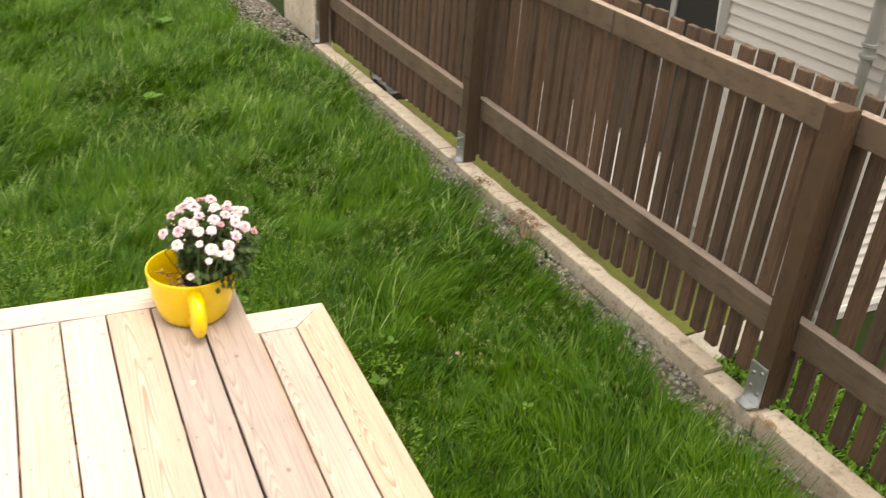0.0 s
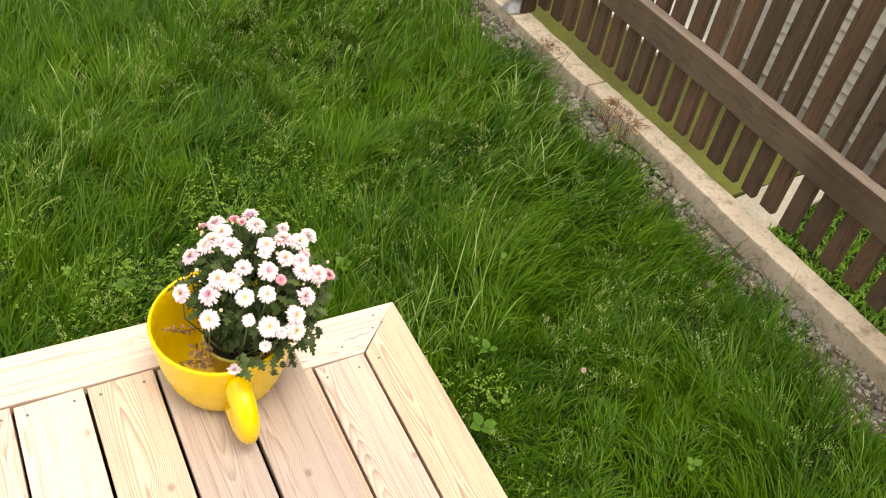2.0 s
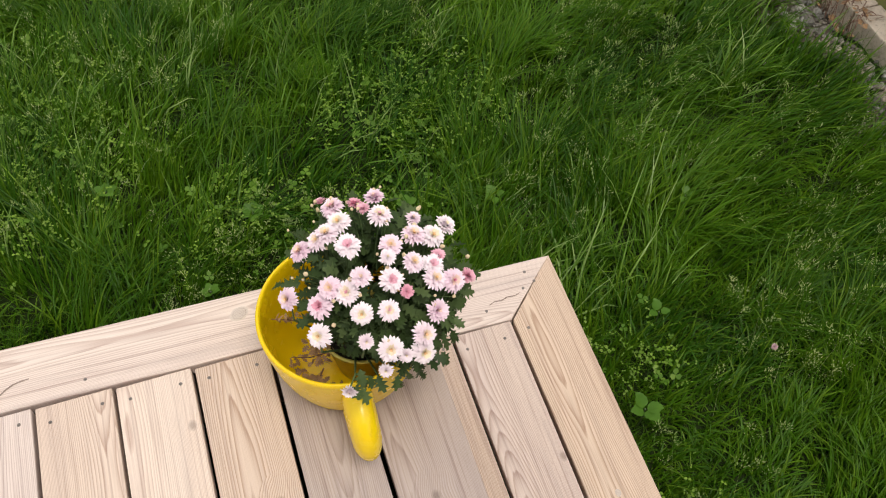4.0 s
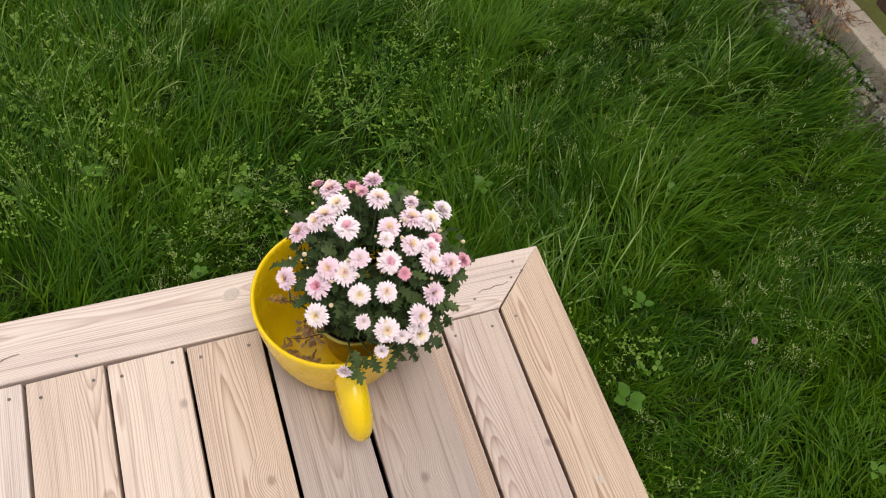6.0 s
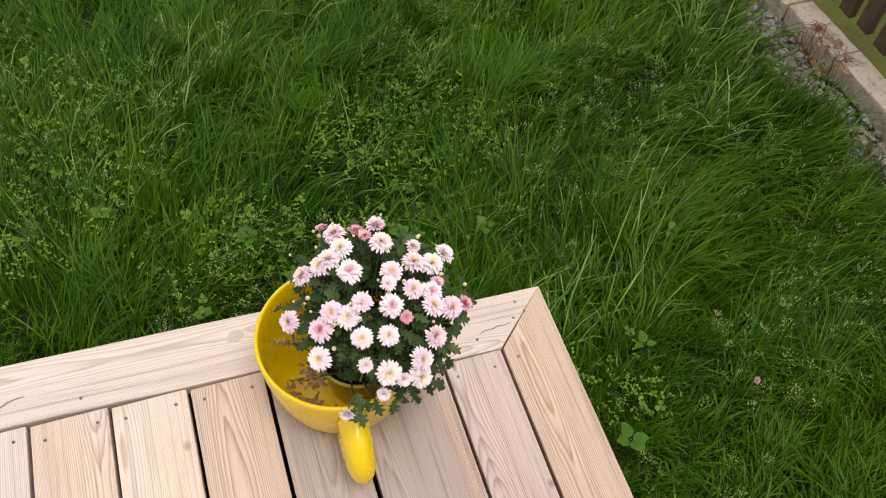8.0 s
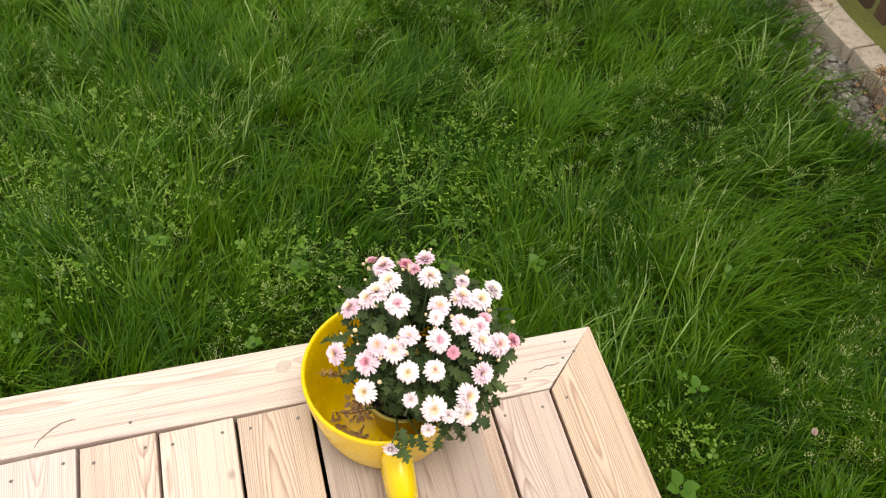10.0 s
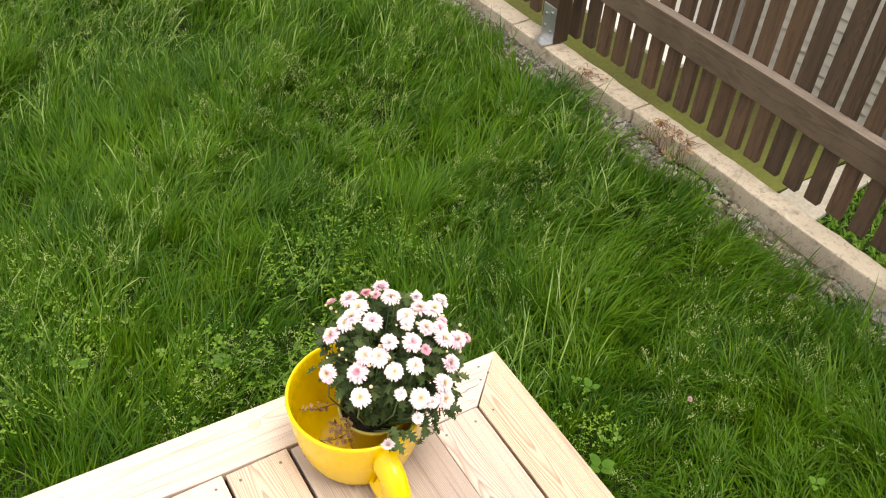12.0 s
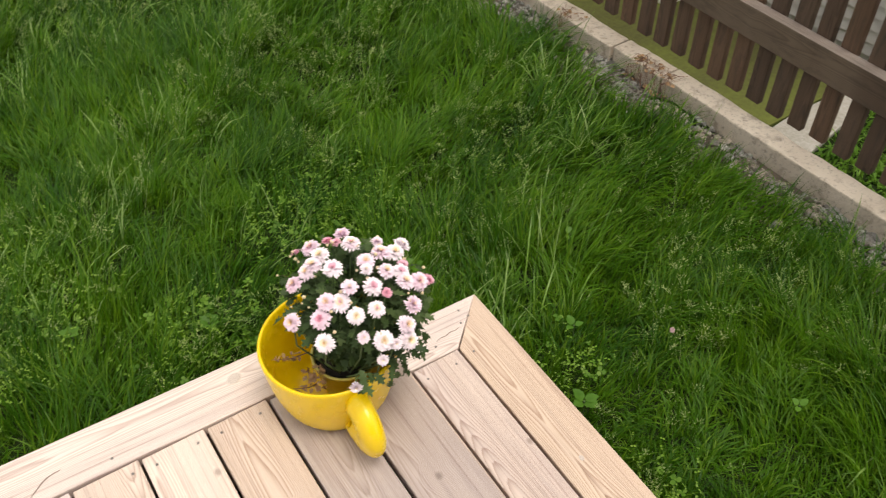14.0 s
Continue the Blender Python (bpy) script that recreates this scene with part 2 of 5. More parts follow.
STONE = stone_paint()
SOIL = plain("lawn_soil", (0.016, 0.030, 0.006), 0.95, 0, 0.8, 9, 0.6, (0.014, 0.018, 0.007), spec=0.1)
BED_SOIL = plain("gravel_bed_dirt", (0.10, 0.08, 0.06), 0.95, 0, 0.9, 40, 0.8, (0.04, 0.032, 0.024))
MOSS = plain("green_moss", (0.112, 0.128, 0.03), 0.95, 0, 1.0, 9, 1.0, (0.07, 0.066, 0.028), spec=0.1)
CUP_YELLOW = plain("glossy_yellow_plastic", (0.86, 0.60, 0.004), 0.24, 0, 0.12, 9, 0.0, (0.78, 0.5, 0.004))
INNER_POT = plain("thin_yellow_pot_plastic", (0.62, 0.52, 0.12), 0.4, 0, 0.3, 20)
POTTING_SOIL = plain("potting_soil", (0.03, 0.022, 0.016), 0.95, 0, 0.7, 90, 0.9)
SIDING = plain("pale_grey_siding", (0.60, 0.565, 0.545), 0.55, 0, 0.25, 4, 0.05, (0.51, 0.485, 0.465))
TRIM = plain("grey_corner_trim", (0.38, 0.365, 0.365), 0.5, 0, 0.25, 8)
PIPE = plain("grey_downpipe", (0.40, 0.385, 0.38), 0.4, 0.2, 0.3, 12, 0.0, (0.32, 0.33, 0.30))
FOUNDATION = plain("ochre_foundation", (0.42, 0.33, 0.2), 0.85, 0, 0.5, 14, 0.3)
DARK_PLASTIC = plain("black_plastic", (0.018, 0.017, 0.017), 0.45, 0, 0.3, 40)
WHITE_PLASTIC = plain("white_plastic", (0.75, 0.75, 0.74), 0.4, 0, 0.1, 40)
DRY_LEAF = plain("withered_leaves", (0.44, 0.27, 0.13), 0.85, 0, 0.9, 160, 0, (0.17, 0.09, 0.05))
TERRACE = plain("white_terrace_concrete", (0.80, 0.79, 0.76), 0.8, 0, 0.4, 6, 0.2, (0.66, 0.64, 0.6))
DRY_STEM = plain("dry_stems", (0.25, 0.13, 0.085), 0.85, 0, 0.8, 70, 0, (0.10, 0.055, 0.04))
# paler weathered wood: the skylight on the rail tops is put into its colour
SKYLIT_TOP = sawn_wood("skylit_rail_top", (0.46, 0.39, 0.335), (0.27, 0.21, 0.175), ((1.0, 0.9, 0.84), (0.85, 0.84, 0.84)), 0.4, 120, 0.5, grime=0.35)
BLOOM_HEART = plain("yellow_bloom_hearts", (0.80, 0.56, 0.27), 0.6, 0, 0.6, 120, 0, (0.84, 0.62, 0.5))


def knot_paint():
    """A pine knot: brown rings about its own middle, with a dark broken rim."""
    m = Nodes("pine_knots", 0.6, spec=0.3)
    x, y, z = m.split(m.place())
    far = m.maths("SQRT", m.maths("ADD", m.maths("MULTIPLY", x, x), m.maths("MULTIPLY", y, y)))
    far = m.maths("ADD", far, m.maths("MULTIPLY", m.noise(m.place(), 1.6, 3.0), 0.35))
    rings = m.maths("FRACT", m.maths("MULTIPLY", far, 4.2))
    streaks = m.noise(m.stretch(m.place(), 2.0, 7.0, 1.0), 1.0, 3.0)
    colour = m.mix(m.spread(rings, 0.2, 1.0), (0.57, 0.495, 0.445), (0.46, 0.39, 0.345))
    colour = m.mix(m.spread(streaks, 0.5, 0.7, 0.0, 0.7), colour, (0.34, 0.27, 0.235))
    m.paint(m.mix(m.maths("MULTIPLY", m.spread(far, 1.0, 1.1), 0.5), colour, (0.70, 0.61, 0.55)))
    return m.mat


KNOT = knot_paint()
STRAW = plain("straw", (0.36, 0.25, 0.13), 0.8, 0, 0.6, 70, 0, (0.3, 0.19, 0.09))

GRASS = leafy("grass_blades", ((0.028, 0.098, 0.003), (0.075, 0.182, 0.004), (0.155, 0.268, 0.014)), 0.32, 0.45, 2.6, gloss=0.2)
PALE_GRASS = leafy("pale_long_blades", ((0.12, 0.245, 0.022), (0.165, 0.30, 0.035), (0.36, 0.47, 0.17)), 0.3, 0.38, gloss=0.4)
SEEDS = leafy("grass_seed_heads", ((0.26, 0.36, 0.10), (0.34, 0.42, 0.15), (0.50, 0.53, 0.27)), 0.3, 0.6)
CLOVER = leafy("clover_leaves", ((0.085, 0.19, 0.014), (0.12, 0.24, 0.02), (0.19, 0.31, 0.04)), 0.3, 0.5, 4.0)
CHICKWEED = leafy("chickweed_leaves", ((0.14, 0.26, 0.018), (0.20, 0.335, 0.03), (0.29, 0.42, 0.075)), 0.3, 0.45, 4.0, gloss=0.3)
WEED = leafy("broad_weed_leaves", ((0.085, 0.20, 0.018), (0.115, 0.24, 0.026), (0.15, 0.28, 0.04)), 0.3, 0.45, 4.0)
MUM_LEAF = leafy("chrysanthemum_leaves", ((0.044, 0.074, 0.022), (0.064, 0.104, 0.032), (0.105, 0.15, 0.052)), 0.18, 0.5, 14.0, True)
STEM = plain("green_stems", (0.07, 0.12, 0.035), 0.6, 0, 0.4, 60)
BUD = plain("cream_buds", (0.78, 0.68, 0.42), 0.6, 0, 0.7, 140, 0, (0.70, 0.46, 0.34))


def petal_paint(name, pale, pink, low, high):
    m = Nodes(name, 0.55, spec=0.25)
    colour = m.mix(m.spread(m.chance(), low, high), pale, pink)
    colour = m.mix(m.spread(m.noise(m.place(), 160.0, 2.0), 0.35, 0.7, 0.0, 0.22), colour, pink)
    m.paint(colour)
    glow = m.tree.nodes.new("ShaderNodeBsdfTranslucent")
    m.plug(glow.inputs["Color"], colour)
    both = m.tree.nodes.new("ShaderNodeMixShader")
    both.inputs[0].default_value = 0.15
    m.tree.links.new(m.shader.outputs[0], both.inputs[1])
    m.tree.links.new(glow.outputs[0], both.inputs[2])
    m.tree.links.new(both.outputs[0], m.out.inputs["Surface"])
    return m.mat


PETAL = petal_paint("pale_pink_petals", (0.96, 0.885, 0.925), (0.90, 0.67, 0.80), 0.3, 1.25)
PETAL_PINK = petal_paint("deep_pink_petals", (0.89, 0.57, 0.67), (0.80, 0.37, 0.49), 0.2, 1.0)
PETAL_HEART = petal_paint("cream_inner_petals", (0.90, 0.82, 0.62), (0.88, 0.66, 0.60), 0.2, 1.0)


# ---- building helpers ----
def part(name, bm, material, parent, label="", smooth=False):
    mesh = bpy.data.meshes.new(name)
    bm.to_mesh(mesh)
    bm.free()
    if smooth:
        mesh.polygons.foreach_set("use_smooth", [True] * len(mesh.polygons))
    for mat in material if isinstance(material, (list, tuple)) else (material,):
        mesh.materials.append(mat)
    ob = new(name, mesh)
    ob.parent = parent
    if label:
        tagged(ob, label)
    return ob


def shared(name, mesh, parent, m):
    """One more piece on a mesh that is already made."""
    ob = new(name, mesh)
    ob.parent = parent
    ob.matrix_basis = m
    return ob


def thing(name, label, category, m=None, group="", kind=""):
    ob = new(name)
    ob.empty_display_size = 0.05
    if m is not None:
        ob.matrix_basis = m
    return tagged(ob, label, category, group, kind)


def block(x0, x1, y0, y1, z0, z1, bevel=0.0, segments=2):
    bm = bmesh.new()
    bmesh.ops.create_cube(bm, size=1, matrix=Matrix.LocRotScale(((x0 + x1) / 2, (y0 + y1) / 2, (z0 + z1) / 2), None, (abs(x1 - x0), abs(y1 - y0), abs(z1 - z0))))
    if bevel:
        bmesh.ops.bevel(bm, geom=bm.edges[:], offset=bevel, segments=segments, affect="EDGES", profile=0.6)
    return bm


def slab(outline, z0, z1, bevel=0.0):
    """A flat piece with any outline."""
    bm = bmesh.new()
    face = bm.faces.new([bm.verts.new((x, y, z0)) for x, y in outline])
    lifted = bmesh.ops.extrude_face_region(bm, geom=[face])
    bmesh.ops.translate(bm, vec=(0, 0, z1 - z0), verts=[v for v in lifted["geom"] if isinstance(v, bmesh.types.BMVert)])
    bmesh.ops.recalc_face_normals(bm, faces=bm.faces[:])
    if bevel:
        bmesh.ops.bevel(bm, geom=bm.edges[:], offset=bevel, segments=2, affect="EDGES", profile=0.6)
    return bm


def lathe(profile, sides=64, cap=True):
    bm = bmesh.new()
    rings = []
    for r, z in profile:
        rings.append([bm.verts.new((r * math.cos(a), r * math.sin(a), z)) for a in (2 * math.pi * i / sides for i in range(sides))])
    for low, high in zip(rings, rings[1:]):
        for i in range(sides):
            j = (i + 1) % sides
            bm.faces.new((low[i], low[j], high[j], high[i]))
    if cap:
        bm.faces.new(rings[0][::-1])
        bm.faces.new(rings[-1])
    bmesh.ops.recalc_face_normals(bm, faces=bm.faces[:])
    return bm


def tube(points, radius, sides=8, flat=1.0, bm=None, up=(0, 0, 1)):
    """A tube along points; radius may vary from point to point; flat squeezes it across up."""
    bm = bm or bmesh.new()
    points = [Vector(p) for p in points]
    radii = radius if isinstance(radius, (list, tuple)) else [radius] * len(points)
    rings = []
    for i, p in enumerate(points):
        way = (points[min(i + 1, len(points) - 1)] - points[max(i - 1, 0)]).normalized()
        side = way.cross(Vector(up))
        side = side.normalized() if side.length > 1e-4 else Vector((1, 0, 0))
        over = side.cross(way).normalized()
        rings.append([bm.verts.new(p + side * math.cos(a) * radii[i] * flat + over * math.sin(a) * radii[i]) for a in (2 * math.pi * k / sides for k in range(sides))])
    for low, high in zip(rings, rings[1:]):
        for k in range(sides):
            bm.faces.new((low[k], low[(k + 1) % sides], high[(k + 1) % sides], high[k]))
    bm.faces.new(rings[0][::-1])
    bm.faces.new(rings[-1])
    bmesh.ops.recalc_face_normals(bm, faces=bm.faces[:])
    return bm


def raw_mesh(name, verts, tris, material, smooth=True):
    """A large mesh straight from arrays of corners and triangles."""
    mesh = bpy.data.meshes.new(name)
    mesh.vertices.add(len(verts))
    mesh.vertices.foreach_set("co", np.ascontiguousarray(verts, dtype=np.float32).ravel())
    mesh.loops.add(tris.size)
    mesh.loops.foreach_set("vertex_index", np.ascontiguousarray(tris, dtype=np.int32).ravel())
    mesh.polygons.add(len(tris))
    mesh.polygons.foreach_set("loop_start", np.arange(0, tris.size, 3, dtype=np.int32))
    mesh.polygons.foreach_set("use_smooth", np.full(len(tris), smooth))
    mesh.update(calc_edges=True)
    mesh.materials.append(material)
    return mesh


# ---- plan ----
STEP_Z = -0.173        # top of the lower step; the upper deck's top is z = 0
LAWN_Z = -0.385
FENCE = pose(1.465, 0, 0, 0, 0, math.degrees(math.atan(0.06)))   # local y runs along the fence, local x away from the lawn
FENCE_BACK = FENCE.inverted()
KERB_Z = -0.325
LOW_Z = -1.86          # the neighbour's ground, below the kerb


def kerb_top(u):
    return KERB_Z - 0.012 * (u + 0.7)


def along_fence(x, y):
    """(v, u): how far behind the kerb's front, and how far along it."""
    c, s = FENCE[0][0], FENCE[1][0]
    return (x - 1.465) * c + y * s, -(x - 1.465) * s + y * c


def ground_height(x, y):
    v, u = along_fence(x, y)
    z = LAWN_Z + 0.012 * np.sin(2.1 * x + 0.7) * np.sin(1.7 * y + 0.4)
    z = np.where(v > -0.17, -0.415 - 0.01 * np.sin(9 * u), z)
    z = np.where(v > 0.09, LOW_Z + 0.02 * np.sin(3 * u) * np.sin(2 * v), z)
    return z


# ---- ground ----
def spaced(core0, core1, step, reach):
    inner = np.arange(core0, core1 + step / 2, step)
    outer = np.array([0.3, 0.8, 1.8, 4, 9, 20, 45, 100, 220, 480]) / 480 * reach
    return np.concatenate([core0 - outer[::-1], inner, core1 + outer])


def make_ground():
    us, vs = spaced(-3.5, 7.0, 0.12, 400.0), spaced(-4.2, 3.2, 0.04, 400.0)
    grid_v, grid_u = np.meshgrid(vs, us)
    c, s = FENCE[0][0], FENCE[1][0]
    x = 1.465 + grid_v * c - grid_u * s
    y = grid_v * s + grid_u * c
    verts = np.stack([x, y, ground_height(x, y)], -1).reshape(-1, 3)
    n = len(vs)
    a = (np.arange(len(us) - 1)[:, None] * n + np.arange(n - 1)[None]).ravel()
    tris = np.concatenate([np.stack([a, a + 1, a + n + 1], 1), np.stack([a, a + n + 1, a + n], 1)])
    ob = new("ground", raw_mesh("ground", verts, tris, SOIL))
    return tagged(ob, "dark soil under the lawn, dropping sharply behind the fence", "ground", kind="structure")


make_ground()


# ---- deck ----
deck = thing("deck", "new pale pine deck with a lower step and mitred border boards", "deck", kind="structure")
PITCH, GAP, BOARD, BORDER = 0.126, 0.006, 0.028, 0.120
FRONT = 0.1155          # the upper front border is a little narrower
SKEW, UPPER_SKEW = 1.6, 2.0   # degrees by which the boards stray from square
screw_bm = lathe([(0.0030, -0.003), (0.0030, 0.0), (0.0026, 0.0004), (0.0010, -0.0004)], 10)
screw_proto = part("screw", screw_bm, SCREW_STEEL, deck, smooth=True)
screw_mesh = screw_proto.data
bpy.data.objects.remove(screw_proto)


def set_screws(board, places):
    for x, y in places:
        shared("screw", screw_mesh, board, pose(x, y, 0.0004))


def lay_board(name, x0, x1, y0, y1, top, material, skew=SKEW):
    """A board that runs along y, with eased edges."""
    half = (x1 - x0) / 2
    ob = part(name, block(-half, half, y0 - y1, 0, -BOARD, 0, 0.0028), material, deck)
    ob.matrix_basis = pose((x0 + x1) / 2 + random.uniform(-0.0008, 0.0008), y1 + random.uniform(-0.0012, 0.0012), top + random.uniform(-0.0006, 0.0006), 0, 0, skew)
    spots = []
    for y in (-0.028, -0.62, -1.22, -1.82, -2.42, -3.02):
        for side in (-1, 1):
            spots.append((side * (half - 0.02) + random.uniform(-0.004, 0.004), y + random.uniform(-0.006, 0.006)))
    set_screws(ob, [p for p in spots if p[1] > y0 - y1 + 0.02])
    return ob


def lay_border(name, length, mitre_right, material, m, screws, width=BORDER):
    """A border board along its own y, mitred at its far end."""
    half = width / 2
    far = (0.0, -BORDER) if mitre_right else (-BORDER, 0.0)
    ob = part(name, slab([(-half, -length), (half, -length), (half, far[1]), (-half, far[0])], -BOARD, 0, 0.0028), material, deck)
    ob.matrix_basis = m
    set_screws(ob, screws)
    return ob


# upper deck: the border's outer edges are y = 0 and x = 0.004
for i in range(1, 21):
    lay_board("deck_board", -PITCH * (i + 1) + GAP / 2, -PITCH * i - GAP / 2, -3.5, -FRONT - GAP, 0.0, {1: GREY_WOOD, 2: TAN_WOOD, 3: PINK_WOOD, 5: PINK_WOOD, 8: GREY_WOOD, 9: PINK_WOOD, 14: GREY_WOOD, 17: TAN_WOOD}.get(i, DECK_WOOD), UPPER_SKEW)
lay_border("border_board", 3.5, False, GREY_WOOD, pose(0.004 - 0.0645, 0, 0, 0, 0, UPPER_SKEW), [(-0.03, -0.15), (0.03, -0.05), (-0.04, -0.75), (0.04, -0.75), (-0.04, -1.35), (0.04, -1.35)], 0.129)
front = lay_border("border_board", 2.7, True, PINK_WOOD, pose(0.004, -FRONT / 2, 0, 0, 0, -90), [(0.04, -0.17), (-0.04, -0.1)], FRONT)
set_screws(front, [(0.035 - 0.07 * (k % 2), -0.55 - 0.3 * k) for k in range(7)])
# lower step
EDGE_X, EDGE_Y = 0.316, 0.032
lay_border("step_border_board", 3.5, False, TAN_WOOD, pose(EDGE_X - BORDER / 2, EDGE_Y, STEP_Z, 0, 0, SKEW), [(-0.038, -0.145), (0.01, -0.05), (-0.04, -0.7), (0.04, -0.72), (-0.04, -1.3), (0.04, -1.3)])
lay_border("step_border_board", EDGE_X + 0.04, True, PINK_WOOD, pose(EDGE_X, EDGE_Y - BORDER / 2, STEP_Z, 0, 0, -90), [(0.03, -0.16), (0.0, -0.075), (-0.035, -0.06)])
step_in = EDGE_Y - BORDER - 0.003
lay_board("step_board", 0.079, EDGE_X - BORDER - 0.002, -3.45, step_in, STEP_Z, DECK_WOOD)
lay_board("step_board", -0.05, 0.073, -3.45, step_in, STEP_Z, TAN_WOOD)


def upright_board(name, length, z0, z1, m):
    ob = part(name, block(-0.011, 0.011, -length, 0, z0, z1, 0.002), FASCIA_WOOD, deck)
    ob.matrix_basis = m
    return ob


upright_board("riser_board", 3.4, STEP_Z + 0.004, -BOARD - 0.001, pose(-0.02, -0.02, 0, 0, 0, SKEW))
upright_board("fascia_board", 3.4, LAWN_Z - 0.05, STEP_Z - BOARD - 0.001, pose(EDGE_X - 0.025, EDGE_Y - 0.03, 0, 0, 0, SKEW))
upright_board("fascia_board", EDGE_X + 0.0, LAWN_Z - 0.05, STEP_Z - BOARD - 0.001, pose(EDGE_X - 0.04, EDGE_Y - 0.022, 0, 0, 0, -90))
upright_board("fascia_board", 2.6, LAWN_Z - 0.05, -BOARD - 0.001, pose(-0.04, -0.022, 0, 0, 0, -90))
for k in range(6):
    joist = part("joist", block(-2.6, -0.04, -0.024, 0.024, -0.2, -BOARD - 0.001, 0.002), FASCIA_WOOD, deck)
    joist.matrix_basis = pose(0, -0.07 - 0.6 * k, 0)

# knots, flush in the boards
for x, y, top, rx, ry, turn in ((-0.288, -0.040, 0, 0.0165, 0.0125, 20), (0.133, -0.60, STEP_Z, 0.006, 0.006, 0), (0.262, -0.46, STEP_Z, 0.005, 0.007, 0), 
                              (-0.186, -0.52, 0, 0.008, 0.01, 0), (-0.43, -0.78, 0, 0.007, 0.010, 10), (-0.70, -0.33, 0, 0.008, 0.011, 0), (0.02, -0.42, STEP_Z, 0.006, 0.007, 0)):
    bm = lathe([(1.0, -0.3), (1.0, 0.0), (0.55, 0.06), (0.01, 0.08)], 20)
    for v in bm.verts:
        swell = 1 + 0.14 * noise.noise((v.co.x * 1.3 + x * 50, v.co.y * 1.3, 0))
        v.co.x *= swell
        v.co.y *= swell
    knot = part("knot", bm, KNOT, deck, smooth=True)
    knot.matrix_basis = pose(x, y, top + 0.0005, 0, 0, turn) @ Matrix.Diagonal((rx, ry, 0.004, 1))

# a curved scratch on the front border, and a split in the step's border
DARK_SPLIT = plain("weathered_split", (0.30, 0.235, 0.20), 0.8, 0, 0.6, 300, 0, (0.17, 0.125, 0.10))
for name, top, width, way in (("scratch", 0.0, 0.0016, ((-0.697, -0.106), (-0.690, -0.094), (-0.680, -0.086), (-0.669, -0.077), (-0.658, -0.071), (-0.645, -0.068), (-0.633, -0.067))), ("split", STEP_Z, 0.0013, ((0.165, -0.047), (0.177, -0.042), (0.192, -0.043), (0.205, -0.0385), (0.219, -0.040), (0.232, -0.036)))):
    n = len(way)
    bm = tube([(x, y, 0) for x, y in way], [width * (0.35 + 0.65 * math.sin(math.pi * (k + 0.5) / n)) for k in range(n)], 6)
    for v in bm.verts:
        v.co.z *= 0.3
    part(name, bm, DARK_SPLIT, deck).matrix_basis = pose(0, 0, top + 0.0004)

# ---- assumed house wall behind the walker, added unseen to block the low sky ----
back = tagged(part("unseen_back_wall", block(-6.0, 1.2, -4.0, -3.75, LAWN_Z - 0.05, 3.4, 0.01), SIDING, None), "plain pale unseen wall added behind the deck to block the low sky", "wall", kind="structure")

# ---- kerb ----
kerb = thing("kerb", "weathered concrete edging kerb under the picket fence", "kerb", FENCE, kind="structure")
joints = [-3.6, -2.3, -1.45, -0.80, -0.545, 0.66, 0.90, 1.62, 2.60, 3.72]
rng = random.Random(5)
for a, b in zip(joints, joints[1:]):
    drop = 0.012 if abs(a + 0.80) < 0.01 else 0.0
    bm = block(0.024 if a > 0.89 else 0.032 if a > 0.6 else 0.036 if a > -0.6 else 0.028, 0.116, a + 0.003, b - 0.003, -0.24, 0, 0.006)
    bmesh.ops.subdivide_edges(bm, edges=[e for e in bm.edges if abs(e.verts[0].co.y - e.verts[1].co.y) > 0.15], cuts=int((b - a) / 0.06) + 1)
    for v in bm.verts:
        lump = noise.noise((v.co.x * 9, v.co.y * 5, v.co.z * 9)) * 0.004 + noise.noise((v.co.x * 40, v.co.y * 37, v.co.z * 40)) * 0.004
        v.co.x += lump * (1 if v.co.x > 0.06 else -1)
        v.co.z += lump * 0.6 + kerb_top(v.co.y) - drop
    stone = part("kerb_stone", bm, CONCRETE, kerb, smooth=False)
    stone.matrix_basis = pose(rng.uniform(-0.004, 0.004), 0, rng.uniform(-0.003, 0.003))

# low concrete wall past the kerb's end
low_wall = tagged(part("wall_low", block(0.06, 0.2, 3.83, 4.6, -0.5, -0.06, 0.012), CONCRETE, None), "low pale concrete wall beyond the last fence post", "wall", kind="structure")
low_wall.matrix_basis = FENCE

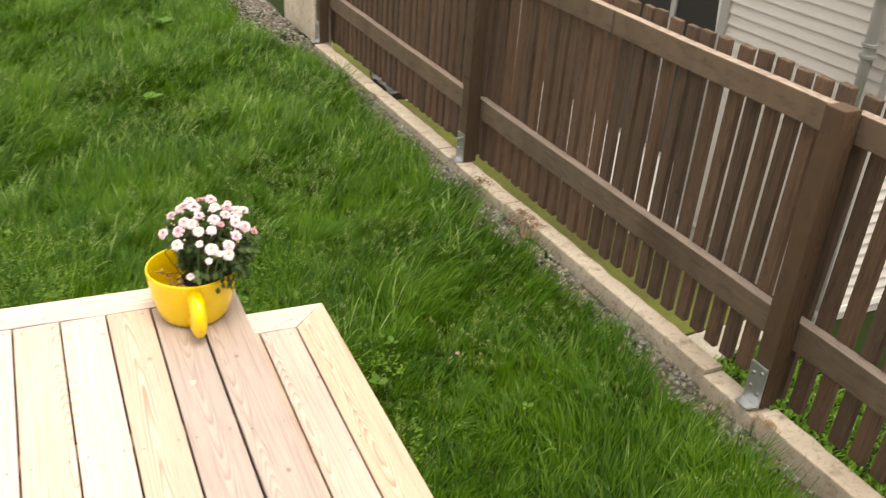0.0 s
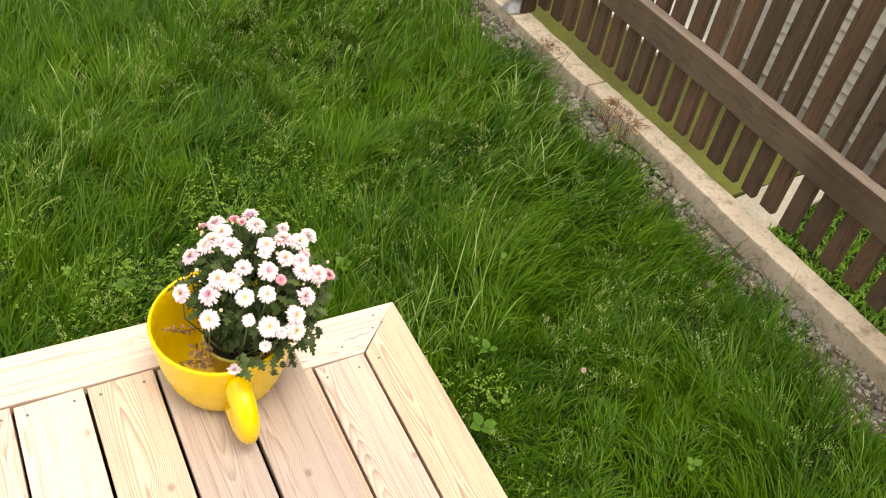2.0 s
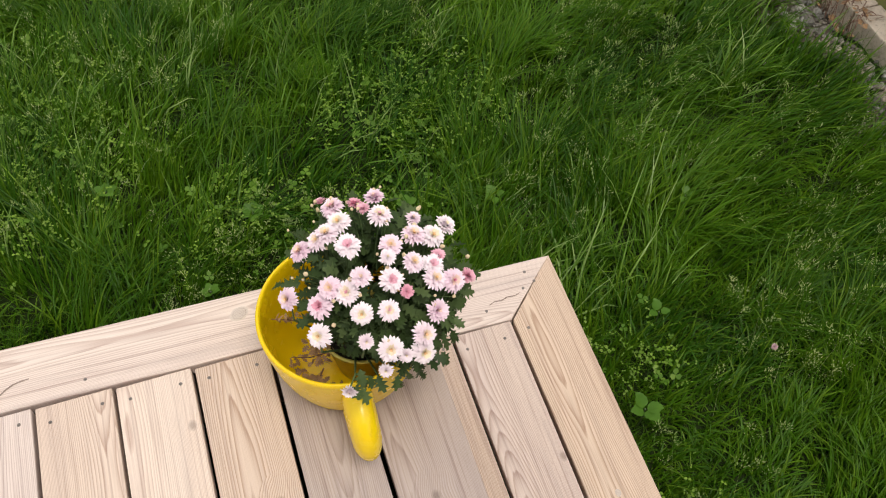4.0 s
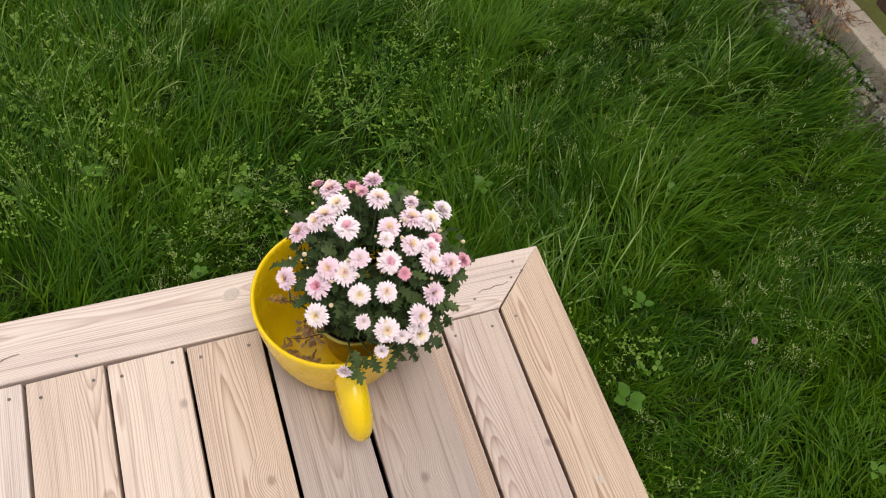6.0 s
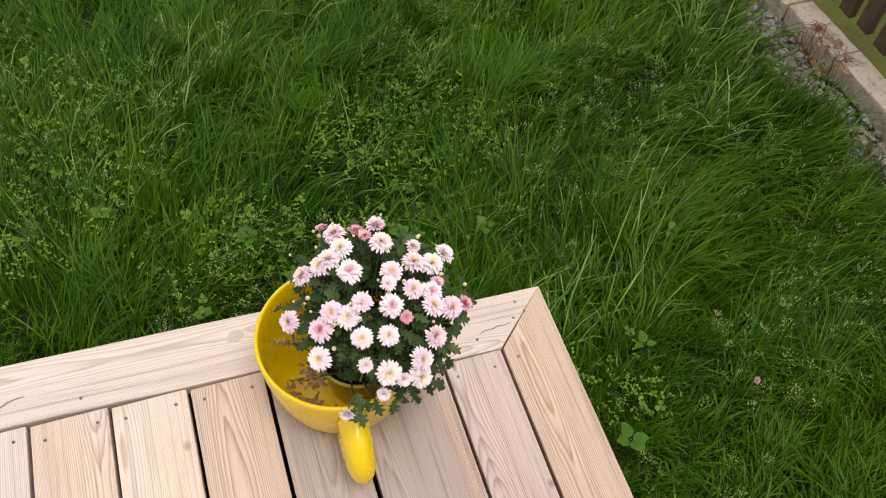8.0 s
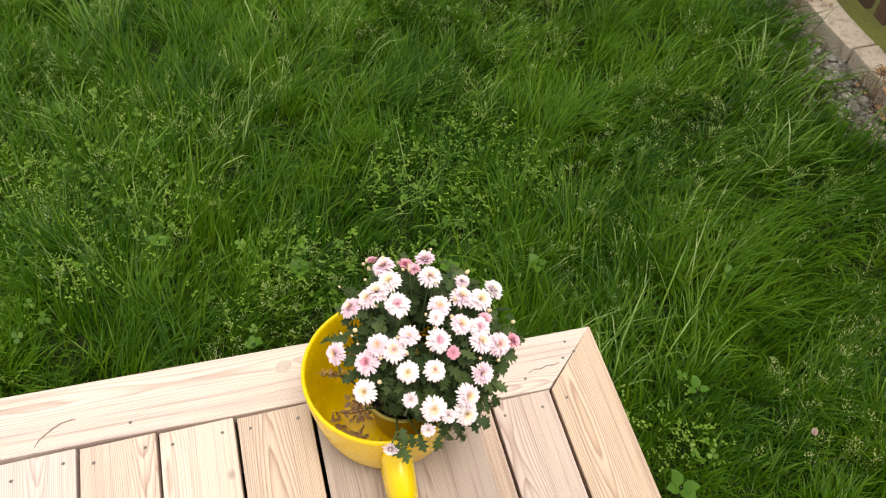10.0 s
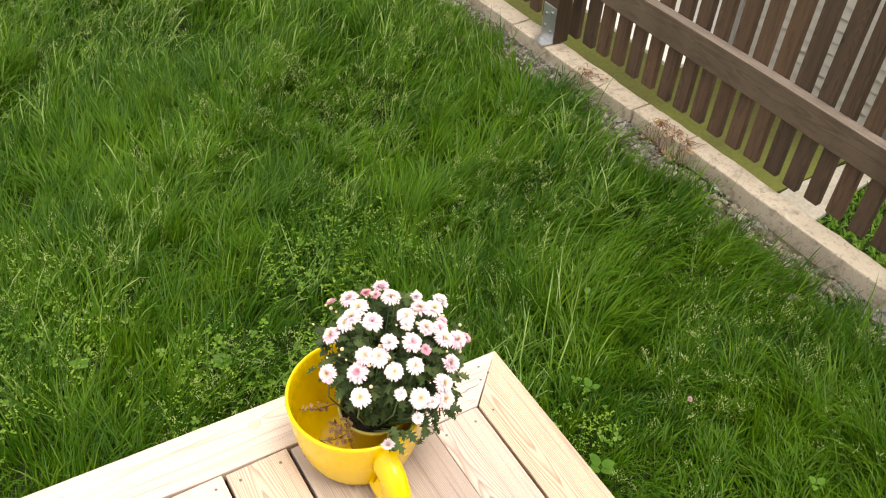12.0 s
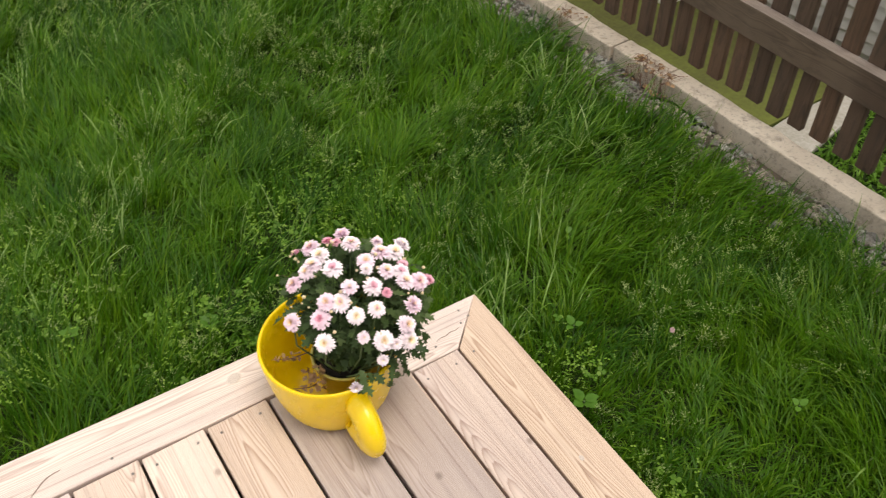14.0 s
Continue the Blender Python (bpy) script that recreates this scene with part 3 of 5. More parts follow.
# ---- fence ----
fence = thing("picket_fence", "dark weathered wooden picket fence on galvanised post brackets", "fence", FENCE)
POST_V, POST_W = 0.063, 0.070
POSTS = [-2.98, -0.784, 1.400, 3.720]
TOP = 0.71
bolt_bm = lathe([(0.0075, 0), (0.0075, 0.005), (0.004, 0.006)], 6)
bolt_proto = part("bolt", bolt_bm, BOLT_STEEL, fence)
bolt_mesh = bolt_proto.data
bpy.data.objects.remove(bolt_proto)
for u in POSTS:
    base, top = kerb_top(u), TOP - 0.012 * (u + 0.7) * 0.4
    # posts run along their own y so that the grain does too
    bm = block(-POST_W / 2, POST_W / 2, 0, top - base - 0.004, -POST_W / 2, POST_W / 2, 0.004)
    for v in bm.verts:
        if v.co.y > top - base - 0.03:
            v.co.y += 0.006 * (1 - abs(v.co.x) / POST_W * 2)
    post = part("post", bm, POST_WOOD, fence)
    post.matrix_basis = pose(POST_V + POST_W / 2, u + POST_W / 2, base + 0.002, 90, 0, 0)
    plate_bm = block(POST_V - 0.008, POST_V - 0.002, u + 0.002, u + POST_W + 0.006, base + 0.002, base + 0.155, 0.0015)
    plate = part("bracket", plate_bm, GALVANISED, fence, "galvanised steel post bracket")
    foot = part("bracket_foot", slab([(POST_V - 0.05, u + 0.01), (POST_V - 0.009, u + 0.004), (POST_V - 0.009, u + POST_W + 0.004), (POST_V - 0.05, u + POST_W - 0.002)], base + 0.004, base + 0.009, 0.001), GALVANISED, plate)
    for du, dz in ((0.022, 0.05), (0.056, 0.065), (0.022, 0.13), (0.056, 0.115)):
        shared("bolt", bolt_mesh, plate, Matrix.Translation((POST_V - 0.008, u + du, base + dz)) @ Matrix.Rotation(radians(-90), 4, "Y"))
RAILS = []
for a, b in zip(POSTS, POSTS[1:]):
    length = b - a - 0.003
    for z0, z1 in ((0.594, 0.684), (-0.117, -0.013)):
        tilt = -0.012 * (a + 0.7) * 0.4
        bm = block(-0.021, 0.021, 0, length, z0, z1, 0.004)
        bmesh.ops.subdivide_edges(bm, edges=[e for e in bm.edges if abs(e.verts[0].co.y - e.verts[1].co.y) > 1], cuts=14)
        for v in bm.verts:
            v.co.z += noise.noise((v.co.y * 2.0, z0, a)) * 0.004
            v.co.x += noise.noise((v.co.y * 1.7, z0 + 9, a)) * 0.003
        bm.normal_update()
        # upward faces take the paler colour that holds the sky's light
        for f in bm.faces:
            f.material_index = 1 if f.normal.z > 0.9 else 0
        rail = part("rail", bm, (RAIL_WOOD, SKYLIT_TOP), fence)
        rail.matrix_basis = pose(0.158, a + POST_W / 2 + 0.0015, tilt)
STEP_U = 0.0865
LEAN = 1.3            # degrees by which the pickets lean along the fence
picket_meshes = []
for k in range(6):
    w = 0.0515 + 0.004 * rng.random()
    bm = block(-w / 2, w / 2, 0, 1.0, -0.013, 0.013, 0.004)
    for v in bm.verts:
        if v.co.y > 0.9:
            v.co.y += v.co.x * rng.uniform(-0.10, 0.10)
    picket = part("picket", bm, PICKET_WOOD, fence)
    picket_meshes.append(picket.data)
    bpy.data.objects.remove(picket)
count = 0
for k in range(-34, 47):
    u = 0.048 + k * STEP_U + rng.uniform(-0.003, 0.003)
    base = -0.343 - 0.0048 * (u + 0.7) - 0.011 * max(u - 1.3, 0) + rng.uniform(-0.006, 0.006)
    top = 0.735 - 0.012 * (u + 0.7) * 0.4 + rng.uniform(-0.006, 0.006)
    m = pose(0.195 + rng.uniform(-0.001, 0.002), u, base, 90, 0, 90) @ pose(0, 0, 0, 0, 0, LEAN + rng.uniform(-0.5, 0.5)) @ Matrix.Diagonal((1, top - base, 1, 1))
    shared("picket", picket_meshes[count % 6], fence, m)
    count += 1

# ---- neighbour's house ----
house = thing("neighbour_house", "pale grey lap-sided house behind and below the fence", "house", FENCE)
HV, HU, LAP = 2.79, 1.146, 0.081
H0, H1 = -1.72, 2.9
part("wall", block(HV + 0.03, HV + 5.0, HU + 0.03, 2.66, H0 - 0.3, H1, 0), SIDING, house)
part("wall", block(HV + 0.8, HV + 5.0, 2.66, 9.0, H0 - 0.3, H1, 0), SIDING, house, "set-back porch wall")
prof = [(0.0, 0.004), (-0.019, 0.004), (-0.022, 0.0), (-0.003, LAP), (0.0, LAP)]


def lap_mesh(length):
    bm = bmesh.new()
    ends = [[bm.verts.new((x, y, z)) for x, z in prof] for y in (0, length)]
    n = len(prof)
    for i in range(n):
        bm.faces.new((ends[0][i], ends[0][(i + 1) % n], ends[1][(i + 1) % n], ends[1][i]))
    bm.faces.new(ends[0][::-1])
    bm.faces.new(ends[1])
    bmesh.ops.recalc_face_normals(bm, faces=bm.faces[:])
    return bm


def lap_rows(length, m):
    first = part("siding_board", lap_mesh(length), SIDING, house)
    rows = int((H1 - H0) / LAP)
    for k in range(rows):
        if k == 0:
            first.matrix_basis = m @ pose(0, 0, H0)
        else:
            shared("siding_board", first.data, house, m @ pose(0, 0, H0 + k * LAP))


lap_rows(2.63 - HU - 0.05, pose(HV + 0.03, HU + 0.05, 0))
lap_rows(4.9, pose(HV + 0.05, HU + 0.03, 0, 0, 0, -90) @ Matrix.Diagonal((-1, 1, 1, 1)) @ pose(0, 0, 0, 0, 0, 0))
lap_rows(3.5, pose(HV + 0.8, 2.67, 0))
part("corner_board", block(HV - 0.002, HV + 0.06, HU - 0.002, HU + 0.05, H0, H1, 0.004), TRIM, house)
part("corner_board", block(HV - 0.01, HV + 0.06, 2.60, 2.68, H0, H1, 0.004), TRIM, house)
part("drip_board", block(HV + 0.005, HV + 4.9, HU + 0.002, HU + 0.028, H0 - 0.06, H0 - 0.004, 0.004), WHITE_PLASTIC, house)
part("foundation", block(HV + 0.035, HV + 4.9, HU + 0.035, 2.6, H0 - 0.4, H0 - 0.02, 0), FOUNDATION, house)
downpipe = part("downpipe", tube([(HV - 0.07, 1.29, H0 - 0.1), (HV - 0.07, 1.29, 0.34), (HV - 0.075, 1.285, 0.40), (HV - 0.12, 1.26, 0.47), (HV - 0.17, 1.24, 0.53), (HV - 0.18, 1.235, 0.60), (HV - 0.18, 1.235, 1.4)], 0.048, 18), PIPE, house, "grey round downpipe with an elbow", True)
for z in (0.05, 0.12):
    part("clamp", lathe([(0.048, z - 0.008), (0.053, z - 0.008), (0.053, z + 0.008), (0.048, z + 0.008)], 18), GALVANISED, downpipe).matrix_basis = pose(HV - 0.07, 1.29, 0)
# black framed panel added in place of the dark porch opening
opening = part("dark_opening", block(HV + 0.76, HV + 0.79, 2.86, 6.6, H0 - 0.02, 1.35, 0.004), DARK_PLASTIC, house, "dark panel standing in for the dark opening in the set-back wall")
for u in (2.80, 4.05, 5.3):
    part("opening_frame", block(HV + 0.74, HV + 0.795, u, u + 0.07, H0 - 0.05, 1.4, 0.004), TRIM, opening)
part("opening_frame", block(HV + 0.74, HV + 0.795, 2.87, 6.6, 1.352, 1.42, 0.004), TRIM, opening)
terrace = tagged(part("terrace", block(2.35, HV + 0.84, 2.70, 7.5, LOW_Z - 0.1, LOW_Z + 0.06, 0.01), TERRACE, None), "white concrete terrace in front of the neighbour's set-back wall", "terrace", kind="structure")
terrace.matrix_basis = FENCE

airer = thing("folded_airer", "folded pale grey clothes airer leaning on the house corner", "airer", FENCE)
for k in range(5):
    part("arm", tube([(HV + 0.22 + 0.02 * k, 2.78 + 0.03 * k, -1.2), (HV + 0.2 + 0.03 * k, 2.72 + 0.10 * k + 0.02 * (k % 2), 0.7)], 0.014, 8), WHITE_PLASTIC, airer)
part("pole", tube([(HV + 0.26, 2.84, -1.9), (HV + 0.26, 2.8, 0.4)], 0.02, 10), PIPE, airer)

# ---- cup ----
CUP = (-0.129, -0.173)
cup = thing("cup_planter", "large glossy yellow teacup planter standing on the deck", "planter", pose(CUP[0], CUP[1], 0.0))
bowl = lathe([(0.070, 0.003), (0.079, 0.0), (0.088, 0.002), (0.097, 0.011), (0.1055, 0.029), (0.1135, 0.055), (0.120, 0.086), (0.1250, 0.120), (0.1278, 0.150),
              (0.1284, 0.1565), (0.1272, 0.1600), (0.1250, 0.1610), (0.1226, 0.1598), (0.1212, 0.1560),
              (0.1185, 0.122), (0.1135, 0.089), (0.1070, 0.059), (0.0985, 0.035), (0.087, 0.020), (0.065, 0.0135), (0.001, 0.0125)], 96)
part("bowl", bowl, CUP_YELLOW, cup, smooth=True)
ear = []
for k in range(25):
    a = radians(92 - 210 * k / 24)
    ear.append((-0.008, -0.118 - 0.049 * math.cos(a) * (1.0 if math.cos(a) > 0 else 0.5) - 0.005, 0.076 + 0.036 * math.sin(a)))
ear.append((-0.008, -0.103, 0.054))
handle = tube(ear, [0.0222 + 0.001 * abs(1 - k / 12) ** 2 for k in range(25)] + [0.010], 24, 1.58, None, (1, 0, 0))
part("handle", handle, CUP_YELLOW, cup, smooth=True)

# ---- plant ----
POT = (CUP[0] + 0.026, CUP[1] - 0.012)
plant = thing("chrysanthemum", "bushy potted chrysanthemum in full pale pink bloom inside the yellow cup", "flower", pose(POT[0], POT[1], 0.0150))
part("pot", lathe([(0.046, 0.0), (0.047, 0.0), (0.062, 0.098), (0.0655, 0.099), (0.0655, 0.104), (0.061, 0.104), (0.060, 0.098), (0.0455, 0.004), (0.001, 0.004)], 40), INNER_POT, plant, "thin yellowish plastic nursery pot", True)
part("potting_soil", lathe([(0.056, 0.07), (0.058, 0.086), (0.03, 0.09), (0.001, 0.091)], 28), POTTING_SOIL, plant, smooth=True)
DOME = Vector((-0.08 - POT[0], -0.19 - POT[1], 0.2 - 0.015))
RX, RZ = 0.155, 0.158
prng = random.Random(11)


def dome_point(dx, dy, part_way=1.0):
    """A point and its outward way on the crown, dx and dy metres off its middle."""
    r2 = min((dx * dx + dy * dy) / RX ** 2, 0.995)
    z = RZ * math.sqrt(1 - r2)
    way = Vector((dx / RX ** 2, dy / RX ** 2, z / RZ ** 2)).normalized()
    return DOME + Vector((dx, dy, z)) * part_way, way


def facing(way, spin):
    return way.to_track_quat("Z", "Y").to_matrix().to_4x4() @ Matrix.Rotation(spin, 4, "Z")


def bloom_mesh(name, seed, outer, closed, hearts):
    """A double bloom: rings of narrow petals, steeper towards the heart."""
    r = random.Random(seed)
    bm = bmesh.new()
    rings = [(21, 0.0172, 4, 0), (20, 0.0166, 20, 0), (18, 0.0152, 36, 0), (16, 0.0134, 50, 0), (13, 0.0112, 63, 1), (9, 0.0088, 72, 1), (7, 0.0072, 82, 2)]
    for count, length, lift, slot in rings:
        for k in range(count):
            a = 2 * math.pi * (k + r.uniform(-0.3, 0.3)) / count
            e = radians(min(lift + closed + r.uniform(-9, 9), 88))
            n = length * r.uniform(0.86, 1.08)
            w = 0.0019 * r.uniform(0.8, 1.2)
            side = Vector((-math.sin(a), math.cos(a), 0))
            flat = Vector((math.cos(a), math.sin(a), 0))
            rows = []
            for s, wide in ((0.08, 0.45), (0.5, 1.0), (0.86, 0.85)):
                bend = e + radians(18) * (0.5 - s)
                p = flat * (n * s * math.cos(bend)) + Vector((0, 0, n * s * math.sin(bend) + 0.001 * lift / 40))
                rows.append([bm.verts.new(p - side * w * wide + Vector((0, 0, 0.0007))), bm.verts.new(p), bm.verts.new(p + side * w * wide + Vector((0, 0, 0.0007)))])
            tip = bm.verts.new(flat * (n * math.cos(e - 0.2)) + Vector((0, 0, n * math.sin(e - 0.2) + 0.001 * lift / 40)))
            for low, high in zip(rows, rows[1:]):
                for i in (0, 1):
                    bm.faces.new((low[i], low[i + 1], high[i + 1], high[i])).material_index = slot
            for i in (0, 1):
                bm.faces.new((rows[2][i], rows[2][i + 1], tip)).material_index = slot
    ob = part(name, bm, (outer, *hearts), plant, smooth=True)
    data = ob.data
    bpy.data.objects.remove(ob)
    return data


CREAM, ROSY, DEEP = (PETAL_HEART, BLOOM_HEART), (PETAL_HEART, PETAL_PINK), (PETAL_PINK, PETAL_PINK)
open_blooms = [bloom_mesh("bloom", k, PETAL, 0, hearts) for k, hearts in enumerate((CREAM, ROSY, CREAM, CREAM, DEEP))]
young_blooms = [bloom_mesh("bloom", 7 + k, PETAL, 26, hearts) for k, hearts in enumerate((CREAM, ROSY))]
pink_blooms = [bloom_mesh("bloom", 17 + k, PETAL_PINK, 22, DEEP) for k in range(2)]

# where the blooms sit on the crown, in millimetres off its middle
BLOOMS = [(-45, 125), (-34, 70), (-33, 39), (-4, 68), (5, 51), (25, 70), (22, 28), (-53, 24), (-66, 21), (-30, -8), (-92, 23), (66, 19), (61, -6), (87, -6),
          (107, 15), (24, -23), (14, -40), (48, -48), (86, -36), (76, -49), (72, -68), (94, -67), (125, -50), (-24, -56), (14, -66), (-64, -52), (-46, -65),
          (30, -82), (-120, -29), (-84, -64), (-33, -93), (1, -98), (63, -102), (-91, -91), (-35, -118), (-7, -131), (11, -138), (40, -124), (35, -137), (-17, -144), (-67, -139)]
LOW_LEAVES = []
PINK = {0, 3, 4, 22, 27, 18}
SMALL = {0, 3, 4, 16, 22, 27, 34, 36, 39, 11, 18, 40}
for k, (dx, dy) in enumerate(BLOOMS):
    p, way = dome_point(dx / 1000, dy / 1000, prng.uniform(0.97, 1.03))
    way = (way + Vector((prng.uniform(-0.2, 0.2), -0.12 + prng.uniform(-0.2, 0.2), 0.45 if k != 40 else 0.15))).normalized()
    meshes = pink_blooms if k in PINK else young_blooms if k in SMALL or k % 9 == 5 else open_blooms
    size = prng.uniform(0.62, 0.78) if k in SMALL else prng.uniform(0.92, 1.1)
    shared("bloom", meshes[k % len(meshes)], plant, Matrix.Translation(p) @ facing(way, prng.uniform(0, 6.28)) @ Matrix.Scale(size, 4))
    root = Vector((dx * 0.0003, dy * 0.0003, 0.088))
    mid = root.lerp(p, 0.6) + Vector((dx * 0.0002, dy * 0.0002, 0.012))
    if k == 40:
        mid = p + Vector((0.012, 0.022, -0.004))
        for spin in range(7):
            LOW_LEAVES.append(p + Vector((prng.uniform(0.0, 0.045), prng.uniform(-0.004, 0.03), prng.uniform(-0.014, 0.006))))
    part("stem", tube([root, root.lerp(mid, 0.5), mid, p - way * 0.002], [0.002, 0.0017, 0.0014, 0.0012], 5), STEM, plant)
bud_meshes = []
for k in range(2):
    bm = lathe([(0.0008, 0), (0.0042, 0.0015), (0.0052, 0.0045), (0.0042, 0.0085), (0.0018, 0.0105), (0.0004, 0.0108)], 9)
    for v in bm.verts:
        v.co += Vector(v.co).normalized() * 0.0007 * noise.noise(v.co * 900 + Vector((k, 0, 0)))
    bud = part("bud", bm, BUD, plant, smooth=True)
    bud_meshes.append(bud.data)
    bpy.data.objects.remove(bud)
for k in range(54):
    a, r = prng.uniform(0, 6.28), 0.138 * math.sqrt(prng.uniform(0.02, 1))
    p, way = dome_point(r * math.cos(a), r * math.sin(a), prng.uniform(0.92, 1.03))
    shared("bud", bud_meshes[k % 2], plant, Matrix.Translation(p) @ facing((way + Vector((0, 0, 0.5))).normalized(), a) @ Matrix.Scale(prng.uniform(0.35, 0.66), 4))
    part("stem", tube([p - way * 0.05 - Vector((0, 0, 0.01)), p - way * 0.02, p], 0.0008, 4), STEM, plant)


def lobed_leaf(seed):
    """A chrysanthemum leaf: five blunt lobes about a midrib, slightly folded."""
    r = random.Random(seed)
    bm = bmesh.new()
    rim = [(0.0, 0.0), (0.08, 0.12), (0.28, 0.24), (0.13, 0.34), (0.44, 0.50), (0.17, 0.56), (0.36, 0.80), (0.13, 0.80), (0.10, 0.99)]
    mid = [bm.verts.new((0, y, 0.02 * math.sin(3 * y))) for y in (0.0, 0.3, 0.55, 0.8, 1.0)]
    for sign in (-1, 1):
        edge = [bm.verts.new((sign * x * r.uniform(0.9, 1.1), y, 0.22 * x + r.uniform(-0.03, 0.03) - 0.15 * y * y)) for x, y in rim[1:]]
        chain = ((mid[0], edge[0], edge[1], mid[1]), (mid[1], edge[1], edge[2], mid[1]), (mid[1], edge[2], edge[3], mid[2]), (mid[2], edge[3], edge[4], mid[2]),
                 (mid[2], edge[4], edge[5], mid[3]), (mid[3], edge[5], edge[6], mid[3]), (mid[3], edge[6], edge[7], mid[4]))
        for quad in chain:
            corners = list(dict.fromkeys(quad))
            bm.faces.new(corners if sign < 0 else corners[::-1])
    for v in mid[1:]:
        v.co.z -= 0.15 * v.co.y ** 2
    return bm


leaf_meshes = []
for k in range(4):
    leaf = part("leaf", lobed_leaf(k), MUM_LEAF, plant, smooth=True)
    leaf_meshes.append(leaf.data)
    bpy.data.objects.remove(leaf)


def leaf_pose(low, shell0, shell1):
    a = prng.uniform(0, 6.28)
    high = prng.uniform(low, 0.96)
    flat = math.sqrt(1 - high * high)
    way = Vector((flat * math.cos(a), flat * math.sin(a), high))
    shell = prng.uniform(shell0, shell1)
    if high < 0.45 and math.cos(a) < 0.0:
        shell *= 0.62
    elif high < 0:
        shell *= 0.92
    p = DOME + Vector((way.x * RX, way.y * RX, way.z * RZ)) * shell
    turn = way.to_track_quat("Y", "Z").to_matrix().to_4x4() @ pose(0, 0, 0, prng.uniform(-75, -15), prng.uniform(-50, 50), prng.uniform(-40, 40))
    size = prng.uniform(0.016, 0.029)
    return Matrix.Translation(p - way * size * 0.4) @ turn @ Matrix.Scale(size, 4)


for k in range(300):
    shared("leaf", leaf_meshes[k % 4], plant, leaf_pose(-0.42, 0.74, 0.97))
for p in LOW_LEAVES:
    shared("leaf", leaf_meshes[0], plant, Matrix.Translation(p) @ pose(0, 0, 0, prng.uniform(-70, -25), prng.uniform(-40, 40), prng.uniform(150, 230)) @ Matrix.Scale(prng.uniform(0.018, 0.028), 4))
inner = bmesh.new()
for k in range(1500):
    m = leaf_pose(-0.35, 0.35, 0.86)
    at = len(inner.verts)
    inner.from_mesh(leaf_meshes[k % 4])
    inner.verts.ensure_lookup_table()
    for v in inner.verts[at:]:
        v.co = m @ v.co
tagged(part("foliage", inner, MUM_LEAF, plant, smooth=True), kind="stuff")

# withered stems that lie in the cup beside the pot
debris = thing("withered_stems", "withered brown stems and leaves lying inside the cup", "plant debris", pose(CUP[0], CUP[1], 0.014))
crisp = part("dry_leaf", lobed_leaf(9), DRY_LEAF, debris)
crisp.matrix_basis = pose(-0.078, -0.02, 0.014, 30, 10, 60) @ Matrix.Scale(0.014, 4)
# two withered sprigs reach from the plant towards the cup's wall
for root, tip, count in (((-0.035, 0.012, 0.118), (-0.104, 0.020, 0.132), 16), ((-0.035, -0.028, 0.075), (-0.088, -0.030, 0.092), 10), ((-0.045, -0.045, 0.06), (-0.070, -0.060, 0.02), 12)):
    root, tip = Vector(root), Vector(tip)
    sag = Vector((0, 0, -0.008))
    part("stem", tube([root, root.lerp(tip, 0.5) + sag, tip], [0.0013, 0.0011, 0.0007], 5), DRY_STEM, debris)
    for k in range(count):
        p = root.lerp(tip, prng.uniform(0.25, 1.0)) + sag * 0.6 + Vector([prng.uniform(-0.006, 0.006) for c in range(3)])
        shared("dry_leaf", crisp.data, debris, Matrix.Translation(p) @ pose(0, 0, 0, prng.uniform(-70, 70), prng.uniform(-70, 70), prng.uniform(0, 360)) @ Matrix.Scale(prng.uniform(0.008, 0.015), 4))
# a clump of dead leaves against the pot's rim
for k in range(46):
    p = Vector((prng.gauss(-0.046, 0.009), prng.gauss(-0.036, 0.009), prng.gauss(0.104, 0.010)))
    shared("dry_leaf", crisp.data, debris, Matrix.Translation(p) @ pose(0, 0, 0, prng.uniform(-70, 70), prng.uniform(-70, 70), prng.uniform(0, 360)) @ Matrix.Scale(prng.uniform(0.007, 0.014), 4))
# crumbs that have gathered on the bottom
for k in range(70):
    a = radians(prng.gauss(216, 15))
    r = min(max(prng.gauss(0.074, 0.007), 0.064), 0.092)
    shared("dry_leaf", crisp.data, debris, pose(r * math.cos(a), r * math.sin(a), 0.010 + max(r - 0.072, 0) * 1.9, prng.uniform(-50, 50), prng.uniform(-50, 50), prng.uniform(0, 360)) @ Matrix.Scale(prng.uniform(0.006, 0.014), 4))


# ---- lawn ----
lawn_rng = np.random.default_rng(3)


def on_lawn(x, y, edge):
    v, u = along_fence(x, y)
    on_upper = (x < 0.03) & (y < 0.004)
    on_step = (x < EDGE_X - 0.028 * y + 0.004) & (y < EDGE_Y + 0.004)
    edge = edge - 0.28 * np.clip((u - 3.3) / 0.9, 0, 1)
    return (v < edge) & ~on_upper & ~on_step


def waves(x, y, k):
    return (np.sin(2.3 * x + 1.1 * y + k) + np.sin(-1.3 * x + 2.9 * y + 2.1 * k) + np.sin(4.1 * x - 3.7 * y + 0.7 * k) + 0.7 * np.sin(7.3 * x + 6.1 * y + 1.9 * k)) / 3.7


